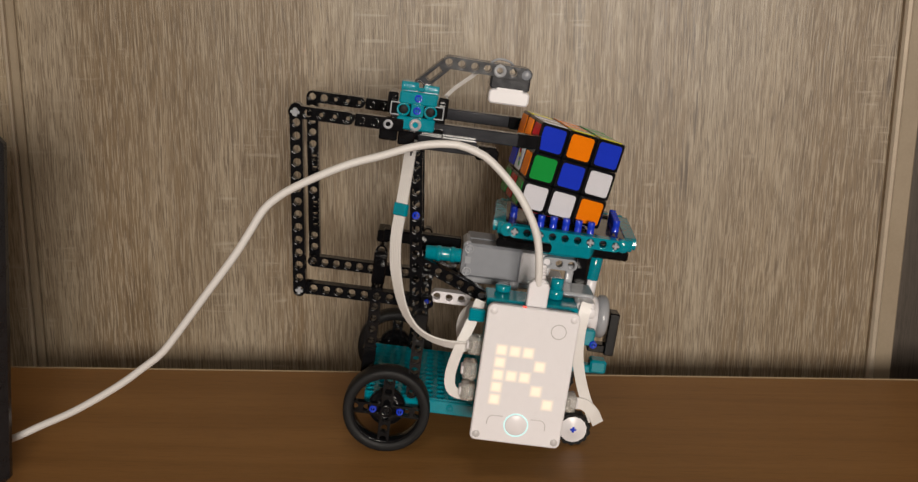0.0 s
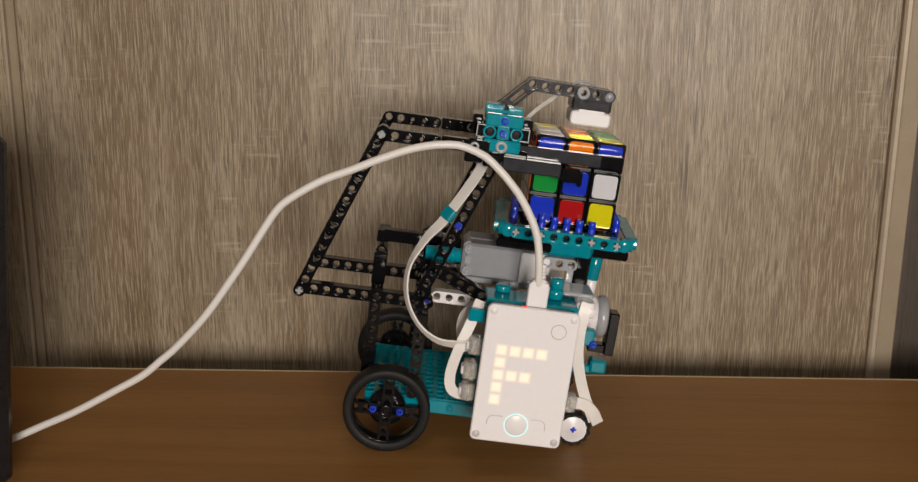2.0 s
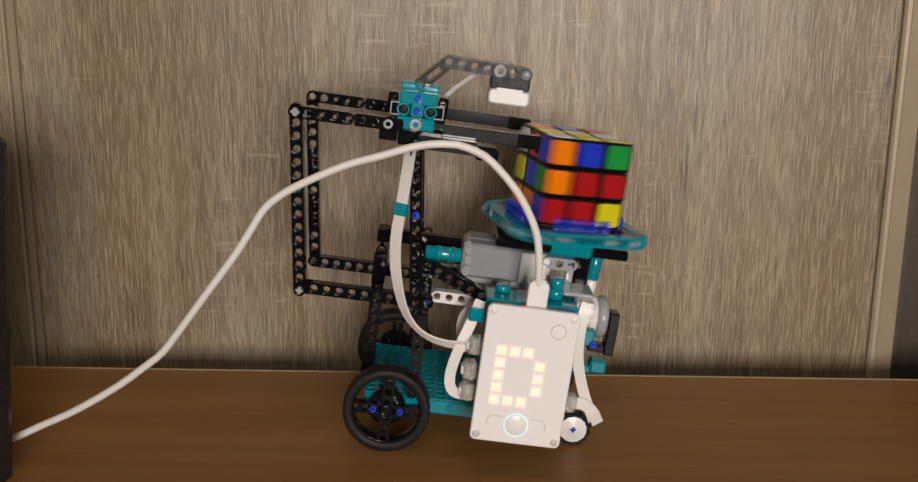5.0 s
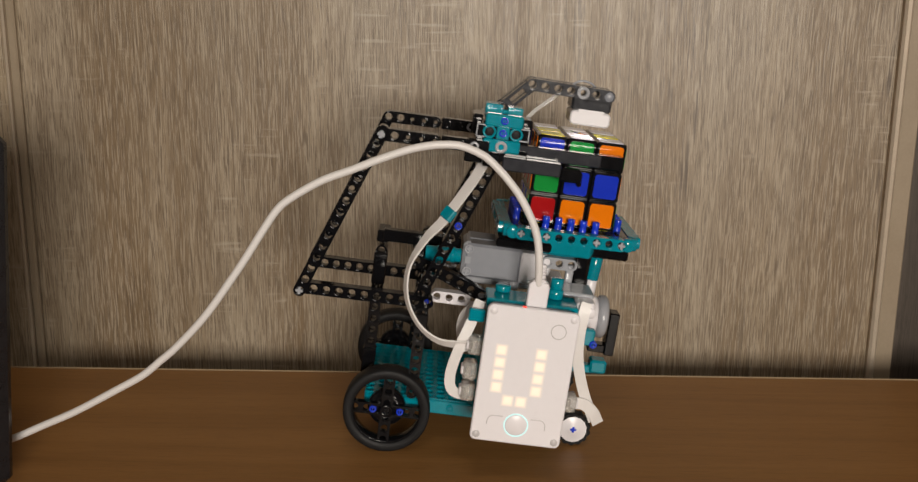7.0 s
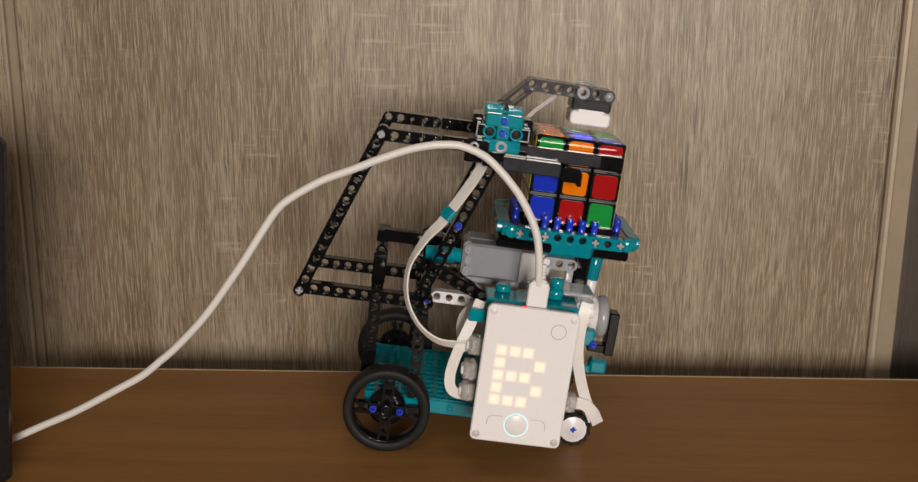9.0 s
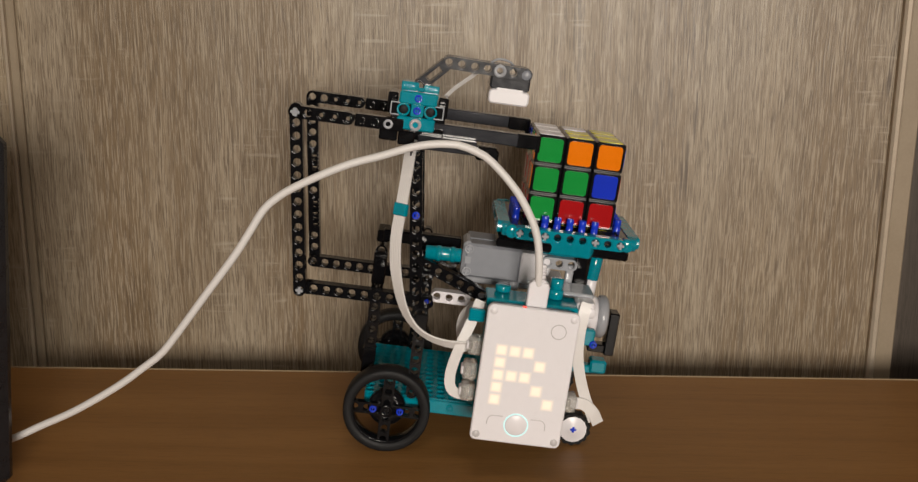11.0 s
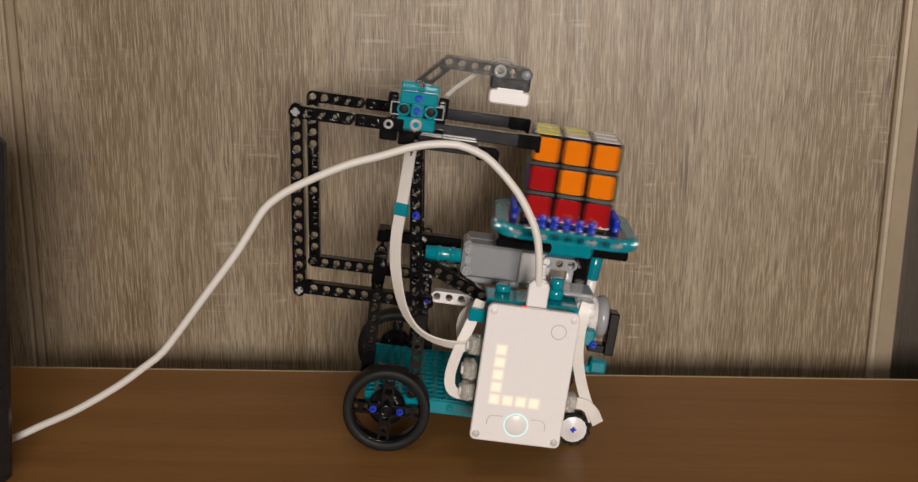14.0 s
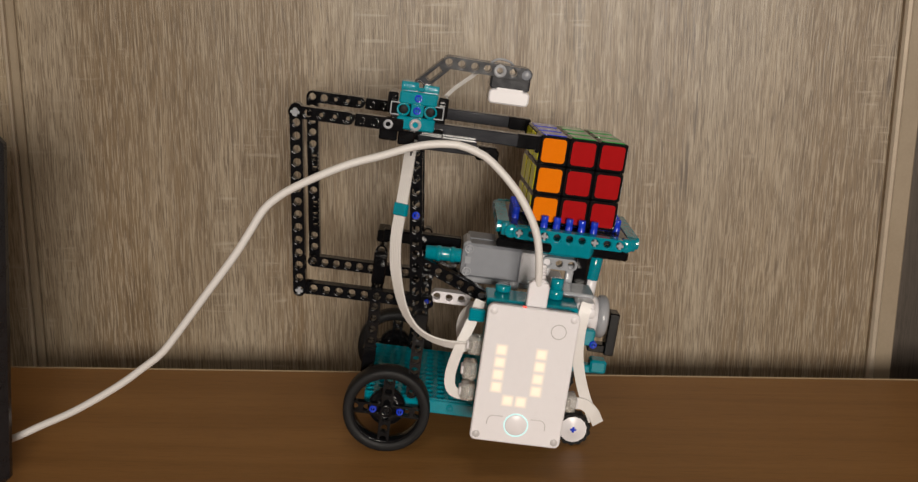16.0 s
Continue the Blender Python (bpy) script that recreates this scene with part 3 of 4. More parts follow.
carriage = pivot("carriage", robot, 0, 0, 0)
carriage["label"] = "carriage with gripper arms and colour sensor"
CX, CZ = -75.5, 194.2
for y in (-30, 55):
    bm = bmesh.new()
    beam(bm, 5, at(CX, y, CZ))
    box(bm, (-25, y, CZ), (29, 7.4, 7.6), 0.6)
    part("rear_beam", bm, BLACK, carriage)
    for k in range(2, 8):
        bm = bmesh.new()
        lathe(bm, [(1.2, -0.9), (1.5, 0.15), (2.5, 0.15), (2.9, -0.1), (2.9, -1.5)], at(CX + 8 * k, y - 3.8, CZ, 90), 16)
        part("rear_pin", bm, GREY if k in (7,) else BLACK, carriage)
axle_end(carriage, CX, -34.6, CZ, GREY)
yoke = shape("yoke", TEAL, carriage, (box, (-3.4, -28.5, 196), (22.6, 7.6, 7.8), 0.9), (box, (-3.4, -28.5, 211.2), (22.6, 7.6, 7.6), 0.9), (box, (-3.4, -25, 204), (10, 3, 10), 0.4), label="teal connector blocks of the carriage")
shape("yoke_top", TEAL, carriage, (box, (-9.6, -8, 214.5), (10.5, 14, 9.0), 0.4), (box, (3.6, -8, 213.9), (9.4, 14, 8.4), 0.4), (box, (-3.4, -8, 212.5), (22, 12, 7), 0.6))
for x in (-16.5, 9.7):
    shape("yoke_wing", BLACK, carriage, (box, (x, -26.5, 204), (6.6, 8, 8.4), 0.5))
    shape("wing_rim", GREY, carriage, (box, (x, -30.6, 207.6), (5.6, 0.6, 0.7), 0.1), (box, (x, -30.6, 200.4), (5.6, 0.6, 0.7), 0.1), (box, (x + math.copysign(2.6, x), -30.6, 204), (0.7, 0.6, 7.4), 0.1))
shape("yoke_core", BLACK, carriage, (box, (-3.4, -25, 204), (20, 8, 8.4), 0.6), (box, (-3.4, 14, 204), (24, 66, 9), 0.8), (box, (12, -8, 206), (6, 20, 12), 0.8), (box, (-19, -8, 206), (6, 20, 12), 0.8))
for x in (-11.6, 4.6):
    shape("socket", TEAL, carriage, (tube, (x, -32.8, 204), (x, -26, 204), 4.0, 2.9))
    shape("socket_bore", RUBBER, carriage, (rod, (x, -30.2, 204), (x, -26, 204), 2.95))
shape("yoke_cross", TEAL, carriage, (box, (-3.4, -29, 204), (7.6, 6.6, 7.4), 0.5))
pin(carriage, -3.4, -33, 204)
pin(carriage, -3.4, -32.6, 211.4)
shape("yoke_boss", GREY, carriage, (tube, (-3.4, -33.4, 195.6), (-3.4, -27, 195.6), 3.6, 1.8))
shape("lower_block", BLACK, carriage, (box, (-19, -25, 187.8), (11, 8, 8), 0.8), (box, (-8, -27, 186.8), (10, 8, 8.4), 0.8), (box, (4, -16, 189), (20, 10, 8), 0.8))


def gripper(y, side):
    """One gripper arm: a glossy beam with a stepped black tip."""
    shape("gripper_arm", DARK, carriage, (box, (32, y, 192.6), (56, 7.4, 7.8), 0.7), label="glossy dark gripper beam")
    shape("gripper_tip", BLACK, carriage, (box, (66, y + side, 192.4), (14, 8, 8.6), 0.8), (box, (72.6, y + 2 * side, 191.6), (3, 10, 10.5), 0.8))


gripper(-16, 1)
gripper(70, -1)
shape("gripper_lower", DARK, carriage, (box, (17, -25, 185.2), (36, 7.4, 8.2), 0.7))
shape("gripper_hook", BLACK, carriage, (box, (41.5, -23, 182.8), (13, 8, 8.4), 1.2), (box, (47.5, -23, 181), (3, 8, 9), 0.8))
shape("cross_tie", BLACK, carriage, (box, (-15, 20, 201), (8, 90, 8), 0.8), (box, (10, 24, 198), (8, 86, 8), 0.8))

# sensor arm: two bent beams side by side
for y in (-6, 6):
    slot = at(-4.2, y, 216.6, 0, -45.7, 0)
    bm = bmesh.new()
    tube(bm, slot @ Vector((0, -3.7, 0)), slot @ Vector((0, 3.7, 0)), 3.8, 2.4, 20)
    for dz in (-2.9, 2.9):
        box(bm, (11.6, 0, dz), (19, 7.4, 1.8), 0.3, slot)
    for dx in (4.6, 18.6):
        box(bm, (dx, 0, 0), (3.4, 7.0, 6.4), 0.3, slot)
    part("sensor_arm_lower", bm, DARK, carriage)
    bm = bmesh.new()
    beam(bm, 7, at(12.0, y, 233.2, 0, 1.6, 0))
    part("sensor_arm", bm, DARK, carriage, "dark grey bent beam over the cube")
shape("sensor_body", DARK, carriage, (box, (51.5, 12, 225), (25, 24, 9), 1.2))
bm = bmesh.new()
plate_round(bm, 25.5, 9.0, 2.6, 0.4, 23, 0.9)
bmesh.ops.translate(bm, verts=bm.verts, vec=(39.2, 0, 211.2))
plate_round(bm, 17.5, 4.0, 1.2, 0.4, 23, 0.9)
bmesh.ops.translate(bm, verts=bm.verts[-84:], vec=(43.2, 0, 218.6))
part("sensor_face", bm, WHITE, carriage, "white face of the colour sensor")
shape("sensor_lamp", SENSOR_LIGHT, carriage, (rod, (52, 12, 211.6), (52, 12, 210.8), 3.2, 18), label="glowing lamp under the sensor")
shape("sensor_pin", GREY, carriage, (tube, (43.6, -11.5, 232.3), (43.6, -6, 232.3), 3.9, 2.0))
shape("sensor_peg", MID, carriage, (rod, (60.4, -9, 231.6), (60.4, -6, 231.6), 3.4))
bm = bmesh.new()
ribbon_mesh(bm, spline([(9, 0, 206), (17, 4, 216), (27, 6, 225), (34, 7, 232)], 12), 1.3, 1.1, (0.6, 0.8, -0.4))
part("sensor_lead", bm, CABLE, carriage)
bm = bmesh.new()
pipe(bm, spline([(36, 2, 234), (42, 0, 238.5), (50, 2, 237.5), (55, 8, 232)], 20), 0.7, 8)
part("sensor_lead_loop", bm, GREY, carriage)

# ---- hub with its lamp matrix ----
hub = pivot("hub", robot, 53.8, -58.2, 10.8)
hub["label"] = "white controller hub with a five by five light matrix"


bm = bmesh.new()
plate_round(bm, 56, 88, 3.6, 0, 3.6)
part("cover", bm, WHITE, hub, "white front cover")
bm = bmesh.new()
plate_round(bm, 52, 83.5, 3.0, 3.6, 31)
bmesh.ops.translate(bm, verts=bm.verts, vec=(2, 0, 1.5))
part("case", bm, MID, hub, "grey case")
for x, z in ((3.7, 84.2), (52.3, 84.2), (3.7, 4.0), (52.3, 4.0)):
    bm = bmesh.new()
    lathe(bm, [(0.0005, 0.5), (2.0, 0.5), (2.5, -0.2), (2.5, -1)], at(x, 0, z, 90), 18)
    part("corner_screw", bm, GROOVE if z < 40 else WHITE, hub)
bm = bmesh.new()
lathe(bm, [(7.0, -0.5), (7.0, 0.3), (7.6, 0.3), (7.6, -0.5)], at(27.3, 0, 12.6, 90), 48)
part("ring_light", bm, RING, hub, "pale cyan glowing ring round the button")
bm = bmesh.new()
lathe(bm, [(0.0005, 0.7), (6.2, 0.7), (6.8, 0.3), (6.8, -0.5)], at(27.3, 0, 12.6, 90), 48)
part("button", bm, WHITE, hub)
bm = bmesh.new()
lathe(bm, [(4.2, -0.5), (4.2, 0.22), (4.8, 0.22), (4.8, -0.5)], at(44.2, 0, 75.6, 90), 40)
part("round_mark", bm, GROOVE, hub)
bm = bmesh.new()
for sx in (-1, 1):
    pts = [(27.3 + sx * u, -0.05, v) for u, v in ((8.6, 17.4), (15, 17.4), (17.6, 15.2), (18, 11.5))]
    pipe(bm, spline(pts, 14), 0.28, 6)
part("button_groove", bm, GROOVE, hub)
bm = bmesh.new()
rod(bm, (20.5, 1.5, 88.1), (23, 1.5, 88.1), 0.8, 10)
part("red_lamp", bm, RED_LED, hub)
for k, (x, z) in enumerate(((-3.4, 56), (-4.6, 39.5), (-4.2, 25.5), (60, 26))):
    bm = bmesh.new()
    box(bm, (x, 16, z), (8.5, 11, 11), 1.2)
    box(bm, (x - 1.2, 10.2, z), (3, 1.6, 7.5), 0.4)
    part("plug", bm, CLEAR, hub, "clear plastic cable plug")
    bm = bmesh.new()
    box(bm, (x + (-2.4 if k < 3 else 2.4), 16, z), (6.4, 8.6, 5.6), 0.8)
    part("plug_core", bm, WHITE, hub)
LED_POS = {}
leds = {}
for row in range(5):
    for col in range(5):
        bm = bmesh.new()
        box(bm, (0, 0, 0), (8.1, 0.8, 7.9), 0.03)
        ob = part("led", bm, LIT, hub)
        leds[row, col] = ob
        LED_POS[row, col] = (11.7 + 8.15 * col, 0.0, 60.0 - 8.0 * row)

# flat leads at the nose and the side of the hub
for pts, half, wd, nm in (
    ([(115.5, -38, 101), (114.4, -40, 93.7), (113.8, -41, 78.2), (115.8, -41, 62.9), (122.2, -40, 44), (132.2, -39, 24.5)], 3.4, (1, 0, 0.1), "flat_lead"),
    ([(117.3, -42, 36.2), (123.7, -42, 35.9), (130, -42, 31.5), (134.7, -40, 23.7)], 3.7, (0.3, 0, 1), "flat_lead"),
    ([(50.4, -36, 93.5), (46.1, -40, 79.6), (41, -42, 63.6), (37.6, -42, 45.6), (40.1, -42, 34.9), (49.2, -42, 32.5)], 3.3, (1, 0, 0.5), "flat_lead"),
    ([(50, -15, 84), (42.7, -15, 76), (42.1, -15, 64), (48.6, -15, 52.7)], 3.0, (1, 0, 0.4), "flat_lead"),
):
    bm = bmesh.new()
    ribbon_mesh(bm, spline(pts, 26), half, 1.3, wd)
    part(nm, bm, CABLE, robot, "flat white ribbon lead")
shape("lead_clip", TEAL, robot, (box, (48.8, -41, 85.5), (10, 4, 8), 0.8, at(0, 0, 0)))
shape("lead_bracket", WHITE, robot, (box, (116, -28, 97), (12, 16, 6), 1.5), (rod, (119, -37, 94), (119, -30, 94), 3.4, 18))

# supply cable from the hub over the frame to the table
CORD_BACK = [(38.3, 607.5, 130), (38.2, 605.5, 144.2), (36.8, 605.5, 158.6), (33.8, 605.5, 168.2), (30.1, 605.5, 176.3), (25.4, 605.5, 184.8), (19.4, 605.5, 192.8), (13.4, 605.5, 199.7), (7.1, 605, 206), (2, 604.5, 209.4), (-4.9, 603.5, 212.6), (-11.7, 602.7, 214.7), (-25.3, 601.9, 215), (-38.9, 601.7, 212.8), (-55.9, 601.4, 207.8), (-73.1, 601.2, 203.2), (-90.3, 600.9, 196.5), (-107.7, 600.6, 188.3), (-116.4, 600.5, 183), (-125.3, 600.4, 175.2), (-134.5, 600.2, 160.9), (-143.8, 600.1, 146.8), (-163, 601.3, 121.4), (-182.8, 603.5, 95), (-192.9, 604.6, 82.7), (-202.9, 605.7, 74.5), (-222.9, 608, 59.4), (-251.2, 611, 41.9), (-275.8, 613.7, 29.6), (-297.3, 616, 18.9), (-325, 626, 7), (-365, 640, 2.6)]
CORD_FORE = [(38.3, 607.5, 130), (38.2, 605.5, 144.2), (36.8, 605.5, 158.6), (33.8, 605.5, 168.2), (30.1, 605.5, 176.3), (25.4, 605.5, 184.8), (19.4, 605.5, 192.8), (13.4, 605.5, 199.7), (7.1, 605, 206), (2, 604.5, 209.4), (-4.9, 603.5, 212.6), (-10, 602.9, 214.3), (-23.6, 601.9, 214.6), (-38.9, 601.7, 211.8), (-56, 601.4, 206.1), (-73.1, 601.2, 199.4), (-90.4, 600.9, 193), (-107.8, 600.6, 183.1), (-116.7, 600.5, 176), (-125.8, 600.4, 163.1), (-135, 600.2, 148.7), (-144.4, 600.1, 134.8), (-163.6, 601.3, 108.4), (-183.3, 603.5, 87.1), (-193.2, 604.6, 78.5), (-205.1, 606, 68.2), (-223, 608, 57.4), (-251.3, 611, 41.1), (-275.8, 613.7, 29.2), (-297.3, 616, 18.9), (-325, 626, 7), (-365, 640, 2.6)]
CORD_N = 92
cord_a, cord_b = spline(CORD_BACK, CORD_N + 1), spline(CORD_FORE, CORD_N + 1)
CORD_LEN = max((u - v).length for c in (cord_a, cord_b) for u, v in zip(c, c[1:])) + 0.2
cord_parts = []


def supply_cable():
    base = tagged(new("supply_cable"), "white round cable arching from the hub to the table", "cable")
    for i in range(CORD_N):
        bm = bmesh.new()
        h = CORD_LEN / 2
        cap = [(2.35 * math.cos(radians(a)), h + 2.35 * math.sin(radians(a))) for a in (0, 5, 30, 60, 88)]
        lathe(bm, [(r, -z) for r, z in reversed(cap)] + cap, at(0, 0, 0, 0, 90, 0), 22)
        cord_parts.append(part("cord_piece", bm, CABLE, base))
    m = Matrix.Translation((37.8, 609.3, 120.5)) @ pose(0, 0, 0, 0, 7, 0)
    bm = bmesh.new()
    plate_round(bm, 12.6, 20, 3.0, -3.5, 3.5, 0.8)
    bmesh.ops.transform(bm, matrix=m @ at(-6.3, 0, -9.4), verts=bm.verts)
    box(bm, (0, 0, 9.5), (9, 6, 5), 1.5, m)
    part("plug", bm, WHITE, base)
    bm = bmesh.new()
    for k in range(5):
        lathe(bm, [(2.2, 0), (3.3 - 0.17 * k, 0.3), (3.3 - 0.17 * k, 1.8), (2.2, 2.1)], m @ at(0.1 * k, -0.3, 10.5 + 2.2 * k), 16)
    part("strain_relief", bm, WHITE, base)


supply_cable()

# ---- the puzzle cube ----
CUBIE = 19.0
cube = tagged(new("puzzle_cube"), "black three-layer puzzle cube with coloured stickers", "puzzle cube")


def cubie_mesh():
    bm = bmesh.new()
    box(bm, (0, 0, 0), (CUBIE - 0.25,) * 3, 0.9)
    scaled(bm)
    bmesh.ops.recalc_face_normals(bm, faces=bm.faces)
    me = bpy.data.meshes.new("cubie")
    bm.to_mesh(me)
    bm.free()
    me.materials.append(CUBE_BLACK)
    return me


def sticker_mesh(c):
    bm = bmesh.new()
    plate_round(bm, 15.3, 15.3, 2.0, 0, 0.5, 0.25)
    bmesh.ops.translate(bm, verts=bm.verts, vec=(-7.65, -CUBIE / 2 - 0.28, -7.65))
    scaled(bm)
    bmesh.ops.recalc_face_normals(bm, faces=bm.faces)
    me = bpy.data.meshes.new("sticker")
    bm.to_mesh(me)
    bm.free()
    me.materials.append(STICKER[c])
    return me


# state at the end of the clip: one half turn of the near-left layer away from solved
FACE_COLOR = {(0, -1, 0): "R", (1, 0, 0): "W", (0, 0, 1): "G", (0, 1, 0): "O", (-1, 0, 0): "Y", (0, 0, -1): "B"}
FACE_TURN = {(0, -1, 0): pose(0, 0, 0), (1, 0, 0): pose(0, 0, 0, 0, 0, 90), (0, 1, 0): pose(0, 0, 0, 0, 0, 180), (-1, 0, 0): pose(0, 0, 0, 0, 0, -90), (0, 0, 1): pose(0, 0, 0, -90), (0, 0, -1): pose(0, 0, 0, 90)}
CM, SM = cubie_mesh(), {c: sticker_mesh(c) for c in STICKER}
cubies = []
for cx in (-1, 0, 1):
    for cy in (-1, 0, 1):
        for cz in (-1, 0, 1):
            if cx == cy == cz == 0:
                continue
            ob = new("cubie", CM)
            ob.parent = cube
            for nrm, c in FACE_COLOR.items():
                if (cx, cy, cz)[[abs(v) for v in nrm].index(1)] == sum(nrm):
                    s = new("sticker", SM[c])
                    s.parent = ob
                    s.matrix_basis = FACE_TURN[nrm]
                    if c == "W" and (cx, cy, cz) == nrm:
                        for u, v, w, h, ink in ((-5.0, 0.0, 3.2, 2.9, STICKER["R"]), (-1.9, -0.1, 2.5, 2.4, STICKER["Y"]), (0.9, 0.0, 2.5, 2.4, STICKER["B"]), (4.4, 0.1, 3.4, 3.0, STICKER["G"]), (-1.6, 2.6, 7.6, 0.9, DARK)):
                            bm = bmesh.new()
                            box(bm, (u, -CUBIE / 2 - 0.33, v), (w, 0.2, h), 0.08, at(0, 0, 0, 0, -35, 0))
                            mk = part("emblem", bm, ink, ob)
                            mk.matrix_basis = FACE_TURN[nrm]
            cubies.append([ob, (cx, cy, cz)])

# moves seen from the table: T whole cube with the tray, D bottom layer, F tip to the left; quarter turns counter-clockwise from above; start, end
MOVES = [
    ("D", 3, 0.96, 1.12), ("T", 3, 2.32, 2.40), ("F", 1, 2.43, 2.59), ("D", 3, 2.66, 2.77), ("F", 1, 2.92, 3.08), ("D", 1, 3.71, 3.80), ("F", 2, 4.02, 4.16),
    ("D", 3, 4.32, 4.42), ("T", 1, 4.62, 4.72), ("F", 1, 4.78, 4.94), ("T", 1, 4.98, 5.06), ("D", 1, 5.22, 5.32), ("F", 1, 5.50, 5.66), ("D", 1, 5.82, 5.92), ("F", 1, 6.08, 6.24),
    ("D", 2, 6.80, 6.90), ("T", 1, 7.09, 7.18), ("F", 1, 7.22, 7.40), ("D", 2, 7.53, 7.62), ("F", 1, 7.79, 7.90), ("D", 1, 8.11, 8.20), ("T", 2, 8.38, 8.48), ("F", 1, 8.52, 8.68),
]
MOVES += [
    ("D", 2, 8.81, 8.89), ("T", 1, 9.08, 9.18), ("F", 1, 9.32, 9.46), ("D", 2, 9.62, 9.76), ("T", 1, 9.98, 10.08), ("F", 1, 10.14, 10.28), ("D", 3, 10.46, 10.56), ("T", 2, 10.80, 10.94), ("F", 1, 11.02, 11.18),
    ("D", 2, 11.35, 11.47), ("F", 2, 11.62, 11.76), ("D", 1, 11.92, 11.99), ("T", 1, 12.21, 12.29), ("F", 1, 12.32, 12.48), ("D", 2, 12.64, 12.77), ("F", 1, 12.92, 13.08),
    ("D", 1, 13.72, 13.79), ("T", 3, 13.99, 14.06), ("F", 1, 14.07, 14.20), ("D", 2, 14.405, 14.475), ("T", 3, 14.67, 14.78), ("F", 1, 14.82, 14.96), ("D", 2, 15.12, 15.20), ("T", 1, 15.67, 15.84),
]
# the carriage over the cube: sets off, is there, leaves, is back
HOLDS = [(0.42, 0.58, 2.08, 2.25), (2.55, 2.66, 2.81, 2.89), (3.58, 3.69, 3.88, 3.98), (4.12, 4.22, 4.46, 4.57), (5.07, 5.18, 5.36, 5.47), (5.67, 5.78, 5.95, 6.05), (6.69, 6.78, 7.01, 7.09), (7.33, 7.43, 7.71, 7.79), (8.01, 8.09, 8.31, 8.39), (8.71, 8.79, 9.01, 9.09),
         (9.47, 9.58, 9.84, 9.95), (10.30, 10.41, 10.64, 10.75), (11.30, 11.37, 11.50, 11.58), (11.80, 11.89, 12.11, 12.19), (12.50, 12.58, 12.81, 12.89), (13.60, 13.68, 13.91, 13.99), (14.31, 14.39, 14.58, 14.68), (15.01, 15.09, 15.27, 15.38)]
# play in the gears: how far the tray, and the cube on it, stand off square at rest, in degrees
TRAY_PLAY = [(0.0, -4.2), (0.96, -4.2), (1.12, -3.2), (2.66, -3.2), (2.77, -2.7), (3.08, -2.7), (3.2, -0.7), (3.71, -0.7), (3.8, 0), (6.08, 0), (6.24, -1), (6.80, -1), (6.90, 1), (7.09, 1), (7.18, 0), (7.62, 0), (7.80, -5), (8.11, -5), (8.38, -4), (8.48, -2.8), (8.81, -2.8), (8.89, 0), (11.02, 0), (11.35, 0), (11.47, 4.5), (11.92, 4.5), (11.99, 4), (12.21, 4), (12.29, 0), (12.77, 0), (12.89, -4), (13.08, -4), (13.2, -1.6), (13.72, -1.6), (13.79, 3), (13.99, 3), (14.06, 0), (14.405, 0), (14.475, 4), (14.67, 4), (14.78, -4.5), (15.12, -4.5), (15.20, -1), (15.67, -1), (15.84, -0.5), (16.0, -0.5)]
CUBE_PLAY = [(0.57, 0), (2.32, 0), (2.58, 2), (3.08, 2.5), (3.58, 2.5), (3.69, 0), (6.08, 0), (6.24, 4), (6.69, 4), (6.78, 1), (7.22, 1), (7.40, 3), (7.71, 3), (7.90, 0), (8.38, 0), (8.48, 2.5), (8.71, 2.5), (8.79, 0), (9.08, 0), (9.18, 2), (9.46, 0), (11.80, 0), (11.89, 1.5), (12.21, 1.5), (12.29, 5), (12.50, 5), (12.58, 1), (12.92, 1), (13.08, 2), (13.60, 2), (13.68, 1), (14.67, 1), (14.78, -1), (15.67, -1), (15.84, 4), (16.0, 4)]
OVERTURNED = (5.82, 7.53, 11.92, 12.64, 14.405)
LETTERS = {"R": "11100/10010/11100/10010/10001", "F": "11110/10000/11100/10000/10000", "L": "10000/10000/10000/10000/11110", "B": "11100/10010/11100/10010/11100", "U": "10010/10010/10010/10010/01100", "D": "11100/10010/10010/10010/11100"}
SHOWN = [(0.0, "R"), (1.87, "F"), (2.87, "L"), (3.80, "B"), (4.60, "D"), (5.50, "L"), (6.06, "U"), (7.07, "B"), (7.75, "D"), (8.27, "B"), (9.13, "R"), (9.95, "D"), (10.80, "R"), (11.56, "U"), (12.15, "F"), (12.86, "D"), (13.85, "L"), (14.57, "F"), (15.27, "U")]


def quarter(axis, k):
    return Matrix.Rotation(radians(90 * k), 4, axis)


def ease(f):
    return f * f * (3 - 2 * f)


def steps(t0, t1):
    """Whole frames round a stretch of time, with how much of it has passed."""
    for f in range(math.floor(t0 * FPS), math.ceil(t1 * FPS) + 1):
        yield f / FPS, min(max((f / FPS - t0) / (t1 - t0), 0.0), 1.0)


def play(rows, t):
    return float(np.interp(t, [r[0] for r in rows], [r[1] for r in rows]))


def tipped(f, lean):
    """The cube's turn and shift part-way through being tipped over to the left."""
    last = 82.5 if lean else 90
    at_f = (0, 0.15, 0.35, 0.5, 0.72, 1)
    return np.interp(f, at_f, (0, 12, 62, 87, 87 if not lean else 81, last)), np.interp(f, at_f, (0, -4, -17, -25, -14, 0)), np.interp(f, at_f, (0, 4, 5, 5, 3, 0))


